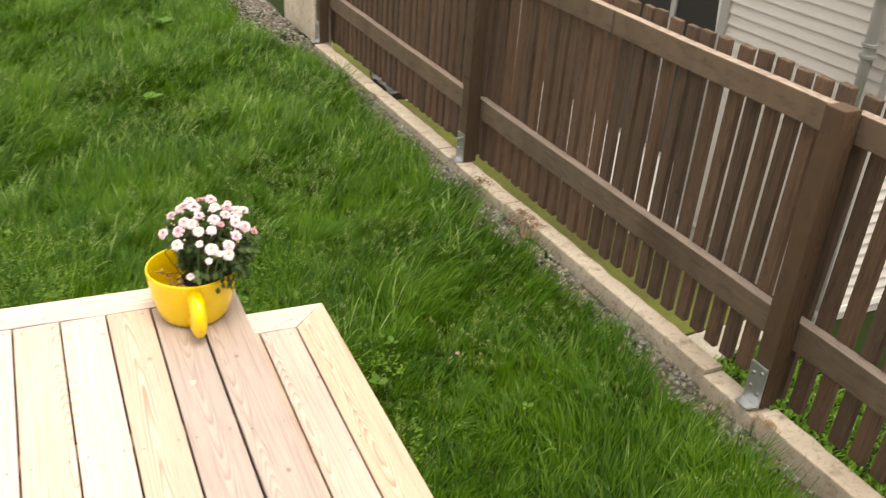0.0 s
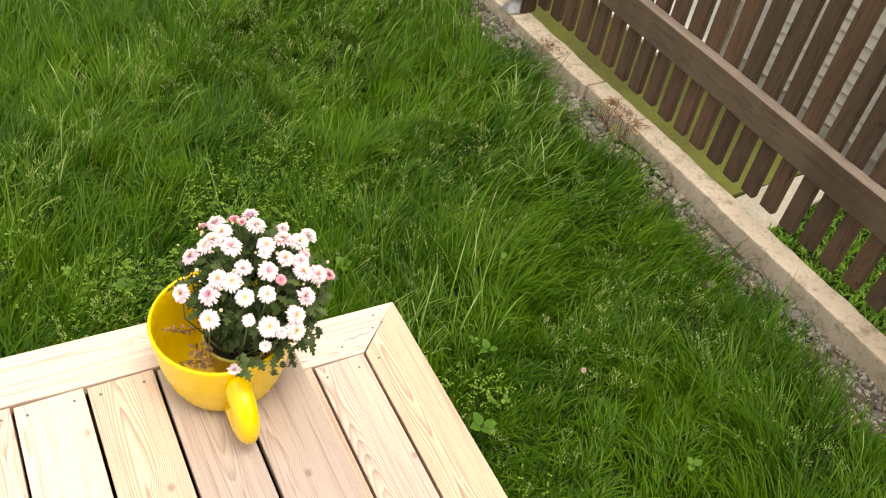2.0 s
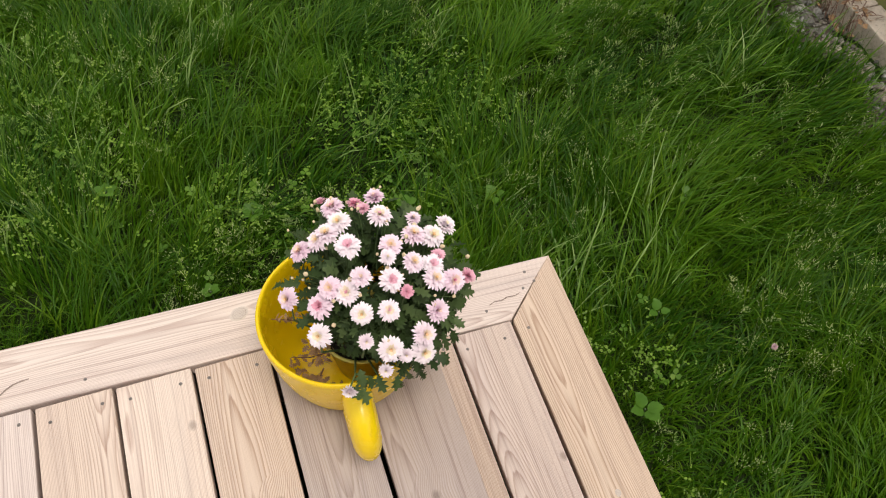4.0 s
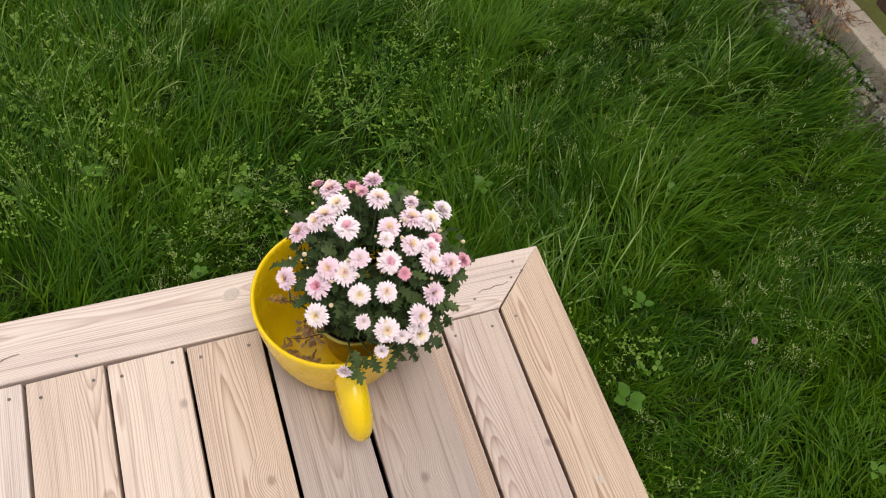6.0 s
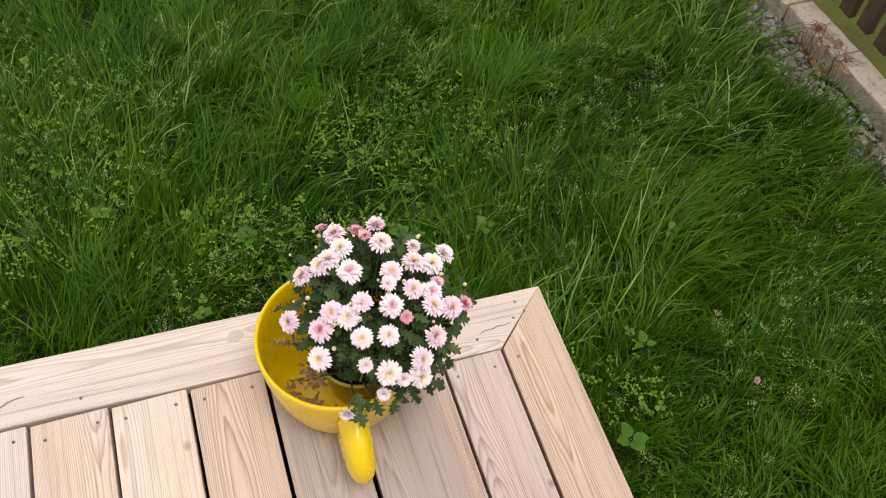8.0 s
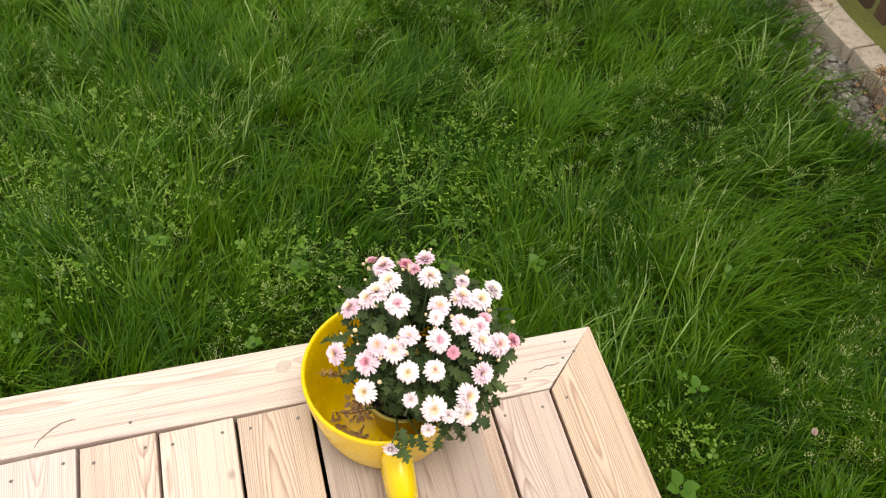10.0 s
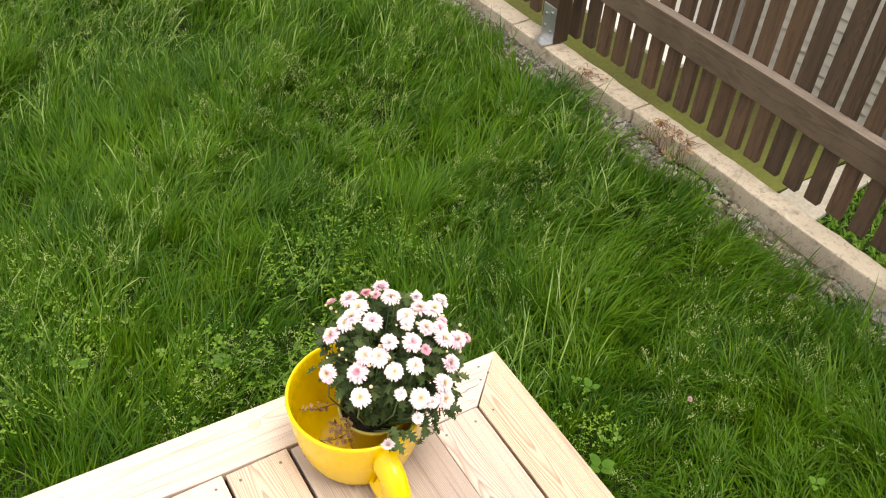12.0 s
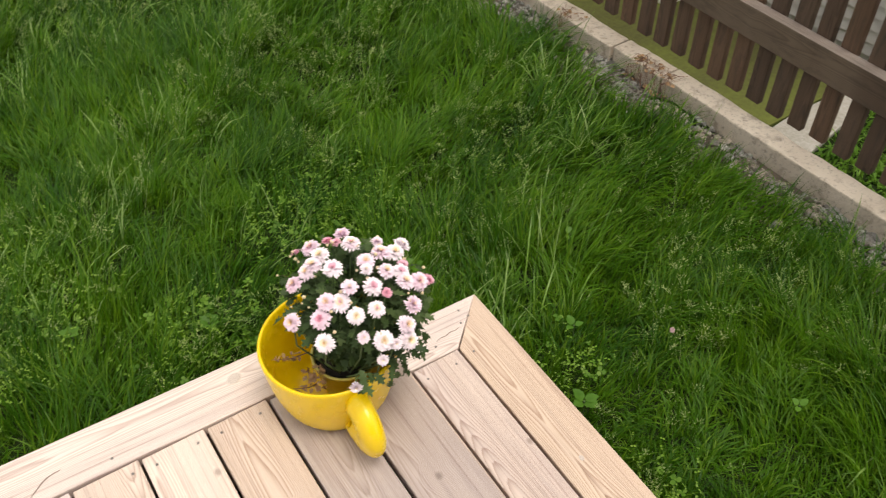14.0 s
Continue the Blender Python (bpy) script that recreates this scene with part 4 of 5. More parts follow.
def blade_mesh(name, x, y, z, height, width, lean, angle, material, rows=3):
    """Tapering blades that arch over: x, y, z are their roots, lean is how far they bend down."""
    n = len(x)
    dx, dy = np.cos(angle), np.sin(angle)
    twist = angle + np.pi / 2 + lawn_rng.normal(0, 0.45, n)
    sx, sy = np.cos(twist), np.sin(twist)
    steps = np.linspace(0, 1, rows + 1)
    verts = np.empty((n, 2 * rows + 1, 3), np.float32)
    start, out, up = 0.18 + 0.22 * lean, np.zeros(n), np.zeros(n)
    for k, s in enumerate(steps):
        if k:
            bend = start + 1.25 * lean * ((steps[k - 1] + s) / 2) ** 1.3
            out = out + np.sin(bend) * height / rows
            up = up + np.cos(bend) * height / rows
        px, py, pz = x + dx * out, y + dy * out, z + up
        if k < rows:
            half = width * (0.75, 1.0, 0.8, 0.55)[int(k * 3 / rows) if rows < 4 else k] / 2
            verts[:, 2 * k] = np.stack([px - sx * half, py - sy * half, pz], 1)
            verts[:, 2 * k + 1] = np.stack([px + sx * half, py + sy * half, pz], 1)
        else:
            verts[:, 2 * rows] = np.stack([px, py, pz], 1)
    pattern = []
    for k in range(rows - 1):
        pattern += [(2 * k, 2 * k + 1, 2 * k + 3), (2 * k, 2 * k + 3, 2 * k + 2)]
    pattern.append((2 * rows - 2, 2 * rows - 1, 2 * rows))
    tris = (np.arange(n)[:, None, None] * (2 * rows + 1) + np.array(pattern)[None]).reshape(-1, 3)
    return raw_mesh(name, verts.reshape(-1, 3), tris, material)


def sow(count, x0, x1, y0, y1, edge=-0.10, keep=None):
    x, y = lawn_rng.uniform(x0, x1, count), lawn_rng.uniform(y0, y1, count)
    ok = on_lawn(x, y, edge + 0.045 * waves(x * 3, y * 3, 5) + lawn_rng.normal(0, 0.026, count))
    if keep is not None:
        ok &= keep(x, y)
    x, y = x[ok], y[ok]
    return x, y, ground_height(x, y) - 0.004


def grow(name, label, spots, tall, broad, lean_most, material, spread=0.75):
    x, y, z = spots
    n = len(x)
    patch = waves(x, y, 1.0)
    clump = waves(x * 2.6, y * 2.6, 4.0)
    height = tall * (1 + 0.30 * patch + 0.22 * clump) * lawn_rng.uniform(0.55, 1.25, n)
    angle = 1.3 * waves(x * 0.9, y * 0.9, 2.0) + 0.4 + 0.9 * clump + lawn_rng.normal(0, spread, n)
    lean = np.clip(lawn_rng.normal(0.85 + 0.35 * patch, 0.4, n), 0.05, lean_most)
    width = broad * lawn_rng.uniform(0.6, 1.35, n)
    ob = new(name, blade_mesh(name, x, y, z, height, width, lean, angle, material))
    return tagged(ob, label, "grass", kind="stuff")


def short_zone(x, y):
    """Thin, short turf beside the step and along the deck's front."""
    beside = np.clip(1 - np.hypot((x - 0.5) / 0.42, (y + 0.55) / 0.85), 0, 1)
    front = np.clip(1 - np.abs(y - 0.02) / 0.22, 0, 1) * (x < 0.05)
    return 1 - 0.5 * np.maximum(np.minimum(beside * 2.2, 1), front)


def grow_tufts(name, label, count, blades, x0, x1, y0, y1, tall, broad, sigma, rows=4):
    """Tufts whose blades fall the same way, with dark hollows between them."""
    tx, ty, tz = sow(count, x0, x1, y0, y1, -0.115)
    n = len(tx)
    clump = waves(tx * 2.6, ty * 2.6, 4.0)
    small = waves(tx * 6.3, ty * 6.3, 8.0)
    fall = 1.5 * waves(tx * 0.9, ty * 0.9, 2.0) + 0.4 + 1.2 * clump + lawn_rng.normal(0, 0.65, n)
    tilt = np.clip(lawn_rng.normal(0.8 + 0.3 * small, 0.3, n), 0.15, 1.5)
    size = tall * (1 + 0.25 * waves(tx, ty, 1.0) + 0.32 * clump + 0.34 * small) * lawn_rng.uniform(0.6, 1.3, n)
    size = np.maximum(size, 0.3 * tall)
    pick = np.repeat(np.arange(n), blades)
    ox, oy = lawn_rng.normal(0, sigma, len(pick)), lawn_rng.normal(0, sigma, len(pick))
    x, y = tx[pick] + ox, ty[pick] + oy
    ok = on_lawn(x, y, -0.04)
    pick, x, y = pick[ok], x[ok], y[ok]
    m = len(pick)
    angle = fall[pick] + lawn_rng.normal(0, 0.5, m)
    lean = np.clip(tilt[pick] + lawn_rng.normal(0, 0.25, m), 0.05, 1.7)
    height = size[pick] * lawn_rng.uniform(0.5, 1.25, m) * short_zone(x, y)
    width = broad * lawn_rng.uniform(0.55, 1.35, m)
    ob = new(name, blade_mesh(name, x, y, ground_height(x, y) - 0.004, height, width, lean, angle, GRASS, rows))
    return tagged(ob, label, "grass", kind="stuff")


def undergrowth(label, spots, tall, broad):
    x, y, z = spots
    n = len(x)
    height = tall * lawn_rng.uniform(0.5, 1.2, n) * short_zone(x, y)
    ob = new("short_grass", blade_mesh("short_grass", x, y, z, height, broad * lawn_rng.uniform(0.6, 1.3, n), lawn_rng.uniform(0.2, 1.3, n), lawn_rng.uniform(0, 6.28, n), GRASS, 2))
    return tagged(ob, label, "grass", kind="stuff")


grow_tufts("grass", "long lush green lawn grass lying in tufts and swirls", 6600, 24, -1.9, 1.45, -1.5, 2.3, 0.135, 0.0037, 0.017)
undergrowth("short green grass between the tufts", sow(95000, -1.9, 1.45, -1.5, 2.3), 0.052, 0.0030)
undergrowth("short soft grass beside the step", sow(22000, 0.28, 1.1, -1.4, 0.12), 0.085, 0.0028)
grow_tufts("grass", "long lush green lawn grass farther from the deck", 5400, 19, -3.6, 1.45, 2.3, 5.2, 0.135, 0.0046, 0.021, 3)
undergrowth("short green grass between the far tufts", sow(46000, -3.6, 1.45, 2.3, 5.2), 0.075, 0.0045)
grow("grass", "lush green lawn grass at the lawn's far end", sow(36000, -6.5, 1.45, 5.2, 11.0), 0.13, 0.012, 1.5, GRASS)
grow_tufts("grass", "long lush green lawn grass in front of the deck", 2400, 18, -3.8, -1.9, -0.2, 2.3, 0.13, 0.0045, 0.021, 3)
for x0, x1, y0, y1, n in ((-6.5, -2.7, -3.7, 2.3, 22000), (-6.5, -3.6, 2.3, 5.2, 10000), (0.3, 1.45, -3.7, -1.5, 26000)):
    grow("grass", "lush green lawn grass round the deck", sow(n, x0, x1, y0, y1), 0.12, 0.010, 1.5, GRASS)
pale = sow(15000, -3.0, 1.42, -1.4, 4.2, -0.15, lambda x, y: (waves(x * 1.9, y * 1.9, 7.0) > 0.08) & ~((x > 0.3) & (x < 0.95) & (y < -0.05)))
grow("long_grass_blades", "paler long grass blades standing out of the lawn", pale, 0.165, 0.0036, 1.7, PALE_GRASS, 0.5)
grow("long_grass_blades", "paler grass blades in the lawn's farther part", sow(13000, -3.6, 1.42, 1.6, 8.0, -0.15), 0.15, 0.0055, 1.6, PALE_GRASS, 0.7)


def tuft(x, y, count, tall, reach):
    cx, cy = x + lawn_rng.normal(0, 0.03, count), y + lawn_rng.normal(0, 0.03, count)
    ob = new("grass_tuft", blade_mesh("grass_tuft", cx, cy, np.full(count, LAWN_Z), tall * lawn_rng.uniform(0.6, 1.2, count), np.full(count, 0.0044), lawn_rng.uniform(0.3, reach, count), lawn_rng.uniform(0, 6.28, count) * 0.5 + 0.2, PALE_GRASS))
    return tagged(ob, "tuft of broad pale grass blades in the lawn", "grass", "grass tufts")


for x, y, c, h, r in ((1.0, 0.5, 20, 0.19, 1.5), (-0.70, 1.40, 26, 0.24, 0.7), (-0.75, 1.0, 22, 0.2, 1.2), (1.12, 0.86, 18, 0.18, 1.5), (0.36, 0.16, 14, 0.13, 1.2), (-1.35, 1.25, 20, 0.2, 1.0), (0.9, -0.75, 12, 0.15, 1.5)):
    tuft(x, y, c, h, r)


def seed_heads(count):
    """Thin culms that carry open, pale panicles: small arms with spikelets at their ends."""
    x, y, z = sow(count, -2.2, 1.35, -1.2, 3.2, -0.15, lambda x, y: waves(x * 2.2, y * 2.2, 9.0) > 0.02)
    verts, tris = [], []
    for i in range(len(x)):
        a, h, lean = lawn_rng.uniform(0, 6.28), lawn_rng.uniform(0.10, 0.185), lawn_rng.uniform(0.1, 0.75)
        way = np.array([math.cos(a) * lean, math.sin(a) * lean, 1.0])
        way /= np.linalg.norm(way)
        side = np.array([-math.sin(a), math.cos(a), 0]) * 0.0005
        root = np.array([x[i], y[i], z[i]])
        at = len(verts)
        verts += [root - side, root + side, root + way * h]
        tris.append((at, at + 1, at + 2))
        for level in range(5):
            s = 0.66 + 0.085 * level
            for arm in range(3 if level < 4 else 1):
                b = lawn_rng.uniform(0, 6.28)
                reach = (0.019, 0.016, 0.012, 0.008, 0.002)[level] * lawn_rng.uniform(0.7, 1.2)
                for k in range(2):
                    r = reach * (1.0 - 0.4 * k)
                    p = root + way * (h * s + r * 0.7) + np.array([math.cos(b) * r, math.sin(b) * r, 0.0])
                    q = np.array([math.cos(b) * 0.7, math.sin(b) * 0.7, 0.8]) * 0.0038
                    w = np.array([-math.sin(b), math.cos(b), 0]) * 0.0011
                    at = len(verts)
                    verts += [p - q * 0.4, p + w, p + q, p - w]
                    tris += [(at, at + 1, at + 2), (at, at + 2, at + 3)]
    ob = new("grass_seed_heads", raw_mesh("grass_seed_heads", np.array(verts), np.array(tris), SEEDS))
    return tagged(ob, "pale feathery seed heads of meadow grass in the lawn", "grass", kind="stuff")


seed_heads(5800)
PATCHES = ((0.19, 0.63, 0.24), (-0.27, 0.40, 0.17), (-0.02, 0.28, 0.16), (-0.75, 0.75, 0.34), (0.46, -0.15, 0.10), (0.42, -0.55, 0.08), (-1.1, 0.5, 0.3))


def in_patches(x, y):
    return np.minimum.reduce([np.hypot(x - a, y - b) / r for a, b, r in PATCHES]) < lawn_rng.uniform(0.3, 1.2, len(x))


def clover_patch(count):
    """Clover: three round leaflets on each short stalk."""
    x, y, z = sow(count, -1.6, 1.2, -1.0, 1.9, -0.2, in_patches)
    z = z + lawn_rng.uniform(0.05, 0.10, len(x))
    verts, tris = [], []
    for i in range(len(x)):
        turn, size = lawn_rng.uniform(0, 6.28), lawn_rng.uniform(0.0035, 0.0085)
        tip = lawn_rng.normal(0, 0.35, 2)
        for leaf in range(3):
            a = turn + leaf * 2.094
            at = len(verts)
            verts.append((x[i], y[i], z[i]))
            for k in range(7):
                b = a + (k - 3) * 0.27
                r = size * (1.0, 1.35, 1.6, 1.5, 1.6, 1.35, 1.0)[k]
                px, py = r * math.cos(b), r * math.sin(b)
                verts.append((x[i] + px, y[i] + py, z[i] + px * tip[0] + py * tip[1] + 0.0012))
            tris += [(at, at + k, at + k + 1) for k in range(1, 7)]
    ob = new("clover", raw_mesh("clover", np.array(verts), np.array(tris), CLOVER))
    return tagged(ob, "patches of small clover leaves in the lawn", "clover", kind="stuff")


def chickweed(count):
    """Leaning sprigs with pairs of small oval leaves up the stem, larger below."""
    x, y, z = sow(count, -1.6, 1.2, -1.0, 1.9, -0.2, in_patches)
    verts, tris = [], []
    outline = ((0.0, 0.0), (0.35, 0.36), (0.72, 0.30), (1.0, 0.0), (0.72, -0.30), (0.35, -0.36))
    for i in range(len(x)):
        a, h, lean = lawn_rng.uniform(0, 6.28), lawn_rng.uniform(0.06, 0.15), lawn_rng.uniform(0.1, 0.9)
        root = np.array([x[i], y[i], z[i]])
        way = np.array([math.cos(a) * lean, math.sin(a) * lean, 1.0])
        big = lawn_rng.uniform(0.005, 0.0105)
        for level in range(4):
            p = root + way * h * (0.45 + 0.18 * level)
            b = a + 1.57 * level + lawn_rng.normal(0, 0.4)
            size = big * (1.0, 1.0, 0.8, 0.55)[level] * lawn_rng.uniform(0.8, 1.2)
            for turn in (0, 3.14):
                c, sn, up = math.cos(b + turn), math.sin(b + turn), lawn_rng.uniform(-0.1, 0.7)
                at = len(verts)
                for along, across in outline:
                    verts.append((p[0] + size * (c * along - sn * across), p[1] + size * (sn * along + c * across), p[2] + size * (up * along - 0.35 * along * along + 0.3 * abs(across))))
                tris += [(at, at + 1, at + 5), (at + 1, at + 2, at + 5), (at + 2, at + 4, at + 5), (at + 2, at + 3, at + 4)]
    ob = new("chickweed", raw_mesh("chickweed", np.array(verts), np.array(tris), CHICKWEED))
    return tagged(ob, "light green chickweed growing in low mounds in the lawn", "weed", kind="stuff")


clover_patch(5500)
chickweed(12500)


def broad_leaf(seed, toothed=0.07):
    r = random.Random(seed)
    bm = bmesh.new()
    steps = 9
    mid = [bm.verts.new((0, k / steps, 0.10 * math.sin(2.6 * k / steps))) for k in range(steps + 1)]
    for sign in (-1, 1):
        edge = []
        for k in range(1, steps):
            s = k / steps
            w = 0.44 * math.sin(math.pi * s ** 0.8) ** 0.75 * (1 - toothed * (k % 2)) * r.uniform(0.92, 1.08)
            edge.append(bm.verts.new((sign * w, s - 0.03 * (k % 2), mid[k].co.z + 0.06 + r.uniform(-0.02, 0.03))))
        chain = [mid[0]] + edge + [mid[-1]]
        for k in range(steps):
            corners = list(dict.fromkeys((mid[k], chain[k], chain[k + 1], mid[k + 1])))
            if len(corners) > 2:
                bm.faces.new(corners if sign < 0 else corners[::-1])
    return bm


weed_leaf_meshes = []
for k in range(3):
    leaf = part("leaf", broad_leaf(k), WEED, cup, smooth=True)
    weed_leaf_meshes.append(leaf.data)
    bpy.data.objects.remove(leaf)
WEEDS = ((0.418, -0.283, 4, 0.040), (0.535, -0.087, 3, 0.030), (0.009, 2.573, 4, 0.10), (0.277, 4.1, 3, 0.14), (-0.24, 0.40, 8, 0.030), (-0.36, 0.22, 5, 0.026), (0.10, 0.33, 4, 0.032), (-0.55, 0.55, 5, 0.028), (0.72, 0.18, 3, 0.026), (-0.8, 1.05, 4, 0.045), (0.83, -0.55, 3, 0.024), (0.30, 0.30, 4, 0.030), (-1.2, 2.2, 5, 0.06))
for x, y, leaves, size in WEEDS:
    weed = thing("broadleaf_weed", "small light green broad-leaved weed growing in the lawn", "weed", pose(x, y, LAWN_Z), "weeds in the lawn")
    for k in range(leaves):
        a = 360 * k / leaves + prng.uniform(-25, 25)
        shared("leaf", weed_leaf_meshes[k % 3], weed, pose(0, 0, 0.078, 0, 0, a) @ pose(0, 0.004, 0, prng.uniform(5, 30), prng.uniform(-12, 12), 0) @ Matrix.Scale(0.8 * size * prng.uniform(0.8, 1.15), 4))
    part("stalk", tube([(0, 0, -0.01), (0.002, 0, 0.04), (0, 0, 0.08)], 0.002, 5), STEM, weed)

fallen = thing("fallen_bloom", "single fallen pink bloom lying on the grass", "flower", pose(0.722, -0.232, -0.30, 20, -15, 0))
FADED = petal_paint("faded_petals", (0.66, 0.50, 0.53), (0.50, 0.33, 0.36), 0.2, 1.0)
shared("petals", bloom_mesh("petals", 31, FADED, 30, (FADED, DRY_LEAF)), fallen, pose(0, 0, 0.012) @ Matrix.Scale(0.48, 4))

# ---- gravel strip ----
def gravel(count):
    bm = bmesh.new()
    bmesh.ops.create_icosphere(bm, subdivisions=1, radius=1)
    base = np.array([v.co[:] for v in bm.verts])
    faces = np.array([[v.index for v in f.verts] for f in bm.faces])
    bm.free()
    r = np.random.default_rng(8)
    u = r.uniform(-2.6, 6.2, count)
    v = 0.045 - np.abs(r.normal(0.0, 0.09, count)) * (1 + 2.2 * np.clip((u - 3.3) / 0.9, 0, 1))
    size = r.uniform(0.003, 0.010, count) * np.where(r.random(count) > 0.9, 1.8, 1.0)
    bare = np.sin(5 * u) + np.sin(11 * u + 1) + np.sin(23 * v + 3 * u) > 1.5
    v = np.where(bare, v - 0.03, v)
    c, s = FENCE[0][0], FENCE[1][0]
    x, y = 1.465 + v * c - u * s, v * s + u * c
    z = np.maximum(ground_height(x, y), -0.410) + size * 0.2
    jag = base[None] * (1 + r.uniform(-0.3, 0.3, (count, len(base), 1))) * (size[:, None] * r.uniform(0.6, 1.3, (count, 3)))[:, None]
    a = r.uniform(0, 6.28, count)
    ca, sa = np.cos(a)[:, None], np.sin(a)[:, None]
    verts = np.stack([jag[..., 0] * ca - jag[..., 1] * sa + x[:, None], jag[..., 0] * sa + jag[..., 1] * ca + y[:, None], jag[..., 2] + z[:, None]], -1)
    tris = (np.arange(count)[:, None, None] * len(base) + faces[None]).reshape(-1, 3)
    ob = new("gravel", raw_mesh("gravel", verts.reshape(-1, 3), tris, STONE, False))
    return tagged(ob, "grey crushed stone in the strip along the kerb", "gravel", kind="stuff")


gravel(12000)
strip_x, strip_y, strip_z = sow(30000, 1.1, 1.75, -2.5, 4.5, 0.0, lambda x, y: (along_fence(x, y)[0] > -0.14) & (along_fence(x, y)[0] < 0.02) & (waves(x * 5, y * 5, 3.0) > 0.1) & (lawn_rng.random(len(x)) < 0.45))
strip = new("short_grass", blade_mesh("short_grass", strip_x, strip_y, strip_z, lawn_rng.uniform(0.02, 0.075, len(strip_x)), np.full(len(strip_x), 0.0028), lawn_rng.uniform(0.3, 1.3, len(strip_x)), lawn_rng.uniform(0, 6.28, len(strip_x)), GRASS))
tagged(strip, "sparse short grass growing through the gravel by the kerb", "grass", kind="stuff")
bed_u = np.linspace(-3.2, 5.6, 60)
bm = bmesh.new()
rows = [[bm.verts.new((v, u, -0.411 + 0.004 * noise.noise((v * 20, u * 9, 0)))) for v in (-0.2, -0.12, -0.05, 0.01, 0.07)] for u in bed_u]
for low, high in zip(rows, rows[1:]):
    for i in range(4):
        bm.faces.new((low[i], low[i + 1], high[i + 1], high[i]))
bed = tagged(part("gravel_bed", bm, BED_SOIL, None), "brown dirt bed under the gravel along the kerb", "ground", kind="structure")
bed.matrix_basis = FENCE

# ---- the neighbour's ground ----
low_x, low_y = lawn_rng.uniform(1.5, 4.3, 52000), lawn_rng.uniform(-1.6, 5.2, 52000)
lv, lu = along_fence(low_x, low_y)
on_path = (lu < 1.39) & (lu > np.interp(lv, [0.1, 1.5, 1.9, 2.3, 2.74], [1.04, 1.04, 1.07, 1.14, 1.18]))
ok = (lv > 0.12) & (lv < 2.75) & ~on_path & ~((lu > 2.65) & (lv > 2.3))
above = lu > 1.3


def low_grass(label, keep, tall, broad, material):
    x, y = low_x[keep], low_y[keep]
    n = len(x)
    z = np.where(along_fence(x, y)[1] > 1.5, LOW_Z + 0.03, ground_height(x, y))
    ob = new("grass", blade_mesh("grass", x, y, z - 0.003, tall * lawn_rng.uniform(0.4, 1.2, n), broad * lawn_rng.uniform(0.7, 1.3, n), lawn_rng.uniform(0.2, 1.3, n), lawn_rng.uniform(0, 6.28, n), material))
    return tagged(ob, label, "grass", kind="stuff")


low_grass("light green grass on the neighbour's lower ground", ok & ~above, 0.075, 0.014, CLOVER)
moss = tagged(part("moss_bank", slab([(0.10, 1.385), (2.7, 1.385), (2.7, 9.5), (0.10, 9.5)], LOW_Z - 0.03, LOW_Z + 0.03, 0), MOSS, None), "yellow-green mossy ground below the fence", "ground", kind="structure")
moss.matrix_basis = FENCE
path = tagged(part("path", slab([(0.12, 1.05), (1.5, 1.05), (1.9, 1.08), (2.3, 1.15), (2.74, 1.19), (2.74, 1.36), (2.1, 1.38), (1.5, 1.33), (0.8, 1.36), (0.12, 1.33)], LOW_Z - 0.05, LOW_Z + 0.032, 0.01), PALE_CONCRETE, None), "pale concrete path to the neighbour's house", "path", kind="structure")
path.matrix_basis = FENCE

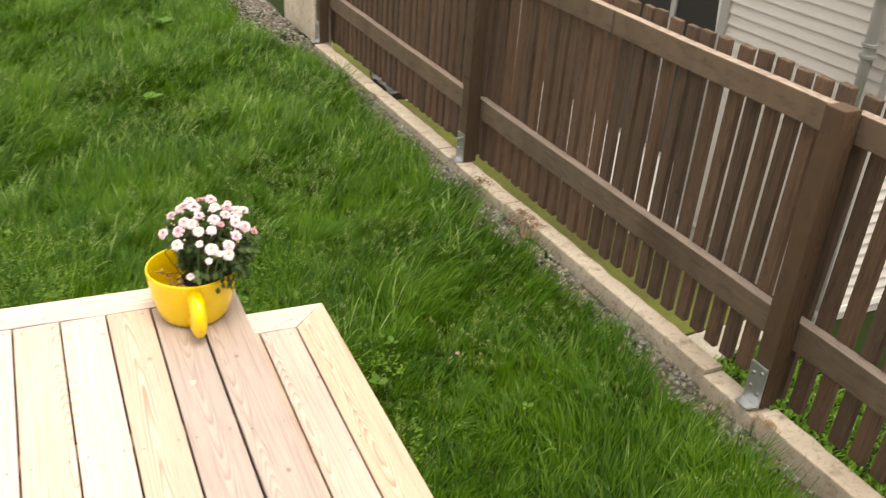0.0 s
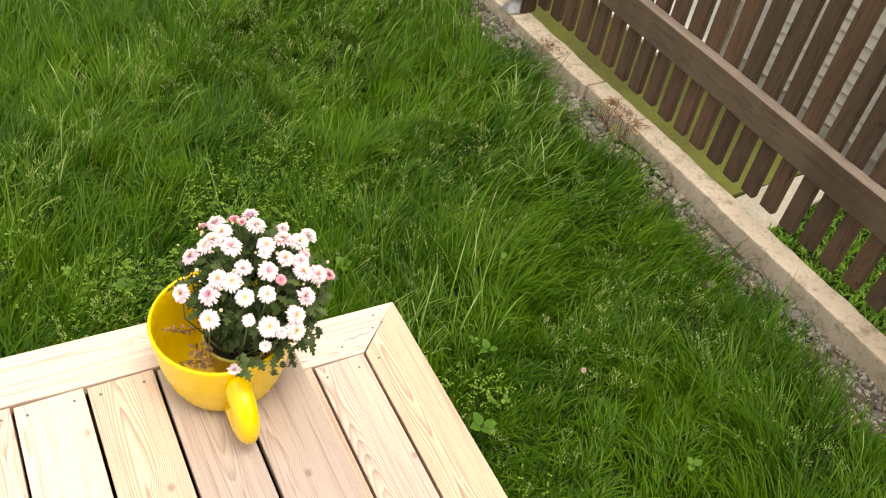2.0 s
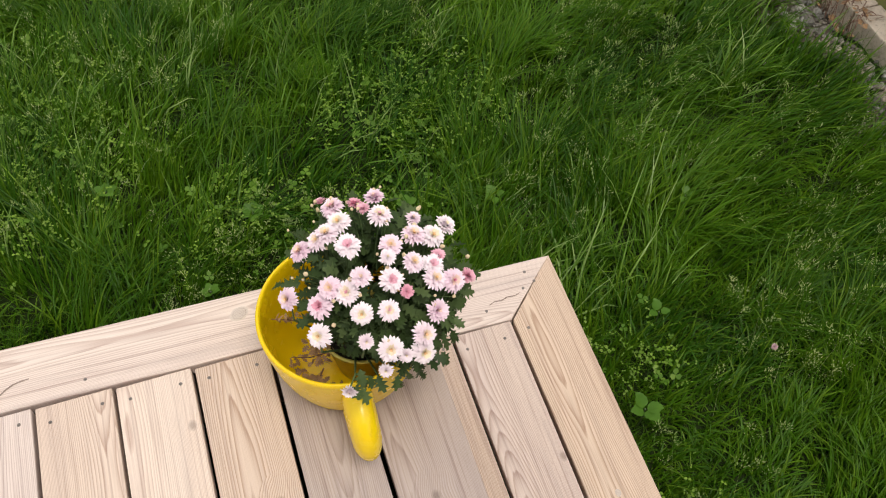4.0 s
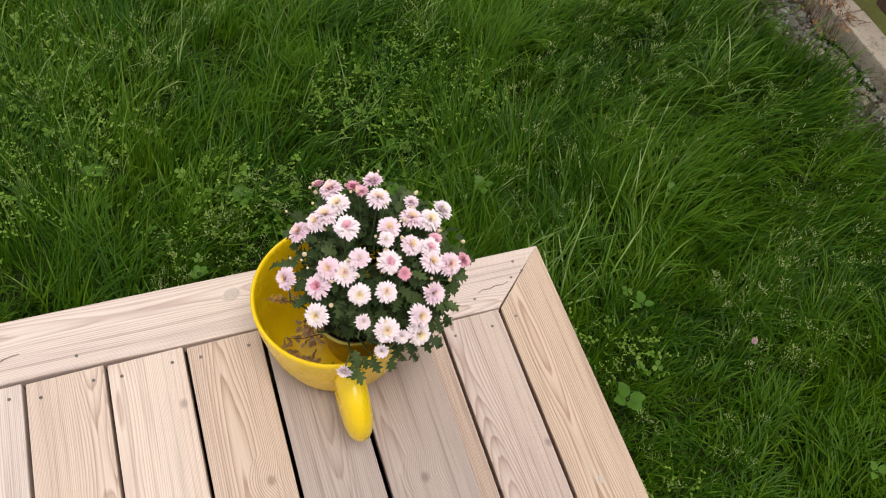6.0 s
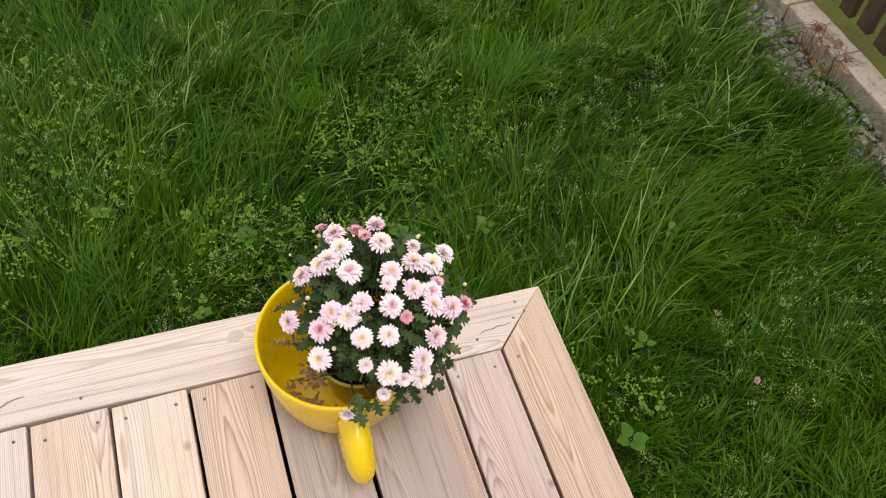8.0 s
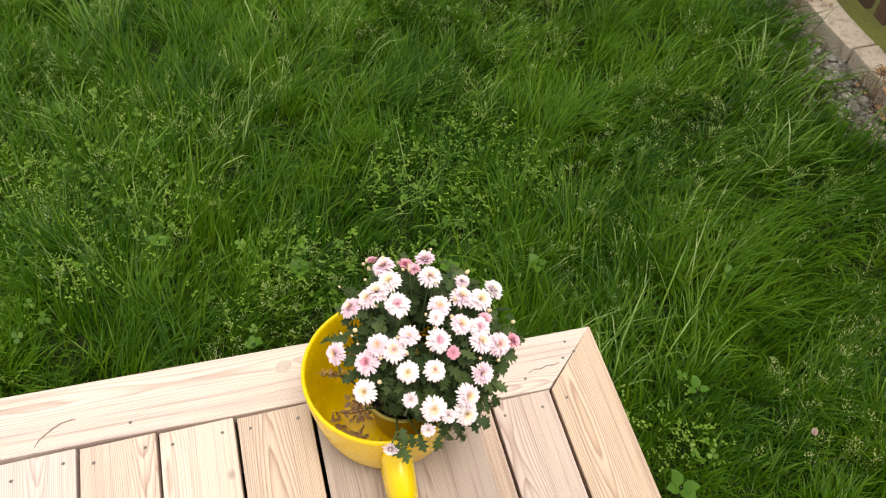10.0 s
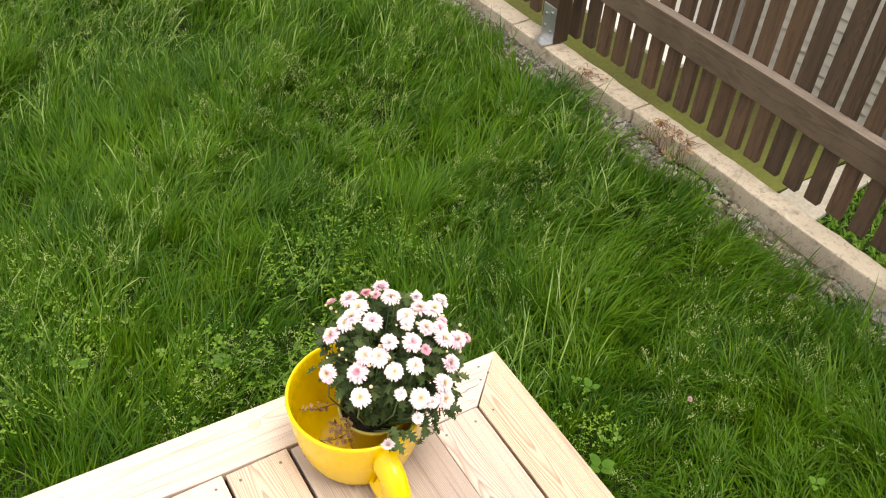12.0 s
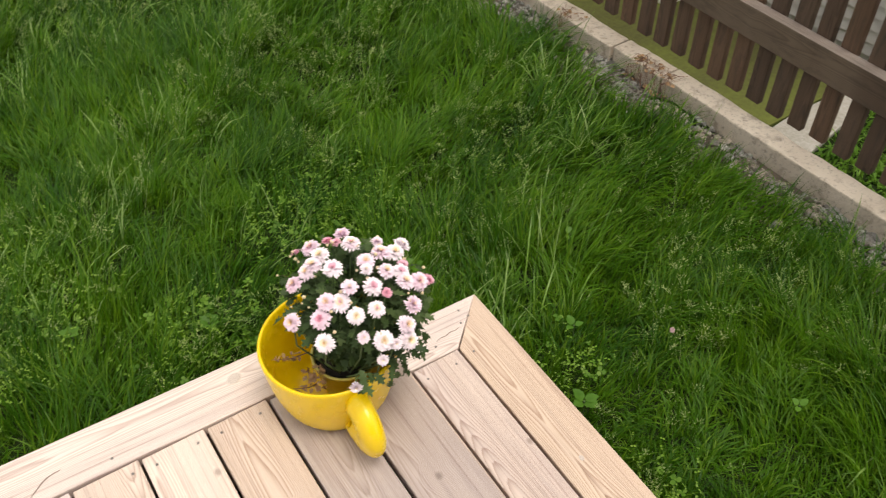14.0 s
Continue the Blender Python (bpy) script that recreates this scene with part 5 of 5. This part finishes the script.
# ---- small things along the kerb ----
for u0, spread_u, count in ((0.70, 0.10, 80), (1.15, 0.05, 26)):
    dry = thing("dry_weed", "withered reddish-brown weed trailing over the kerb", "weed", FENCE @ pose(0.02, u0, kerb_top(u0)), "dry weeds on the kerb")
    for k in range(count):
        a = prng.uniform(0, 6.28)
        n = prng.uniform(0.012, 0.045)
        x0, y0 = prng.uniform(-0.03, 0.05), prng.uniform(-spread_u, spread_u)
        z0 = 0.003 if x0 > -0.006 else -0.05
        part("twig", tube([(x0, y0, z0), (x0 + n * 0.4 * math.cos(a), y0 + n * 0.4 * math.sin(a), max(z0, 0) + 0.012), (x0 + n * 0.8 * math.cos(a + 0.4), y0 + n * 0.8 * math.sin(a + 0.4), max(z0, 0) + 0.006)], 0.0010, 4), DRY_STEM, dry)
    for k in range(count // 2):
        x0, y0 = prng.uniform(-0.03, 0.055), prng.uniform(-spread_u, spread_u)
        shared("dry_leaf", crisp.data, dry, pose(x0, y0, 0.008 if x0 > -0.004 else -0.055, prng.uniform(-30, 30), prng.uniform(-30, 30), prng.uniform(0, 360)) @ Matrix.Scale(prng.uniform(0.012, 0.024), 4))
straw = thing("straw_tuft", "tuft of dry straw-coloured grass against the post bracket", "straw", FENCE @ pose(0.0, -0.86, kerb_top(-0.86)))
for k in range(34):
    a = prng.uniform(1.5, 4.9)
    n = prng.uniform(0.02, 0.065)
    x0, y0 = prng.uniform(0.022, 0.05), prng.uniform(-0.03, 0.06)
    part("straw", tube([(x0, y0, 0.002), (x0 + n * 0.5 * math.cos(a), y0 + n * 0.5 * math.sin(a), 0.02), (x0 + n * math.cos(a + 0.3), y0 + n * math.sin(a + 0.3), 0.004)], 0.0008, 4), STRAW, straw)
SCRAP = FENCE @ pose(1.88, 6.66, LOW_Z + 0.03)
bm = slab([(-0.16, -0.42), (0.05, -0.46), (0.17, -0.1), (0.14, 0.42), (-0.06, 0.48), (-0.18, 0.1)], 0, 0.02)
bmesh.ops.subdivide_edges(bm, edges=bm.edges[:], cuts=5, use_grid_fill=True)
bmesh.ops.triangulate(bm, faces=bm.faces[:])
for v in bm.verts:
    v.co.z += 0.05 * (1 + noise.noise(v.co * 7)) * (1 if v.co.z > 0.01 else 0)
    v.co.x += 0.03 * noise.noise(v.co * 9)
scrap = tagged(part("plastic_sheet", bm, DARK_PLASTIC, None), "crumpled black plastic sheet lying on the mossy ground", "plastic sheet")
scrap.matrix_basis = SCRAP
chip = tagged(part("white_scrap", block(-0.035, 0.035, -0.05, 0.05, 0, 0.03, 0.006), WHITE_PLASTIC, None), "small white plastic scrap beside the black sheet", "plastic scrap")
chip.matrix_basis = SCRAP @ pose(0.02, -0.52, 0, 0, 0, 25)
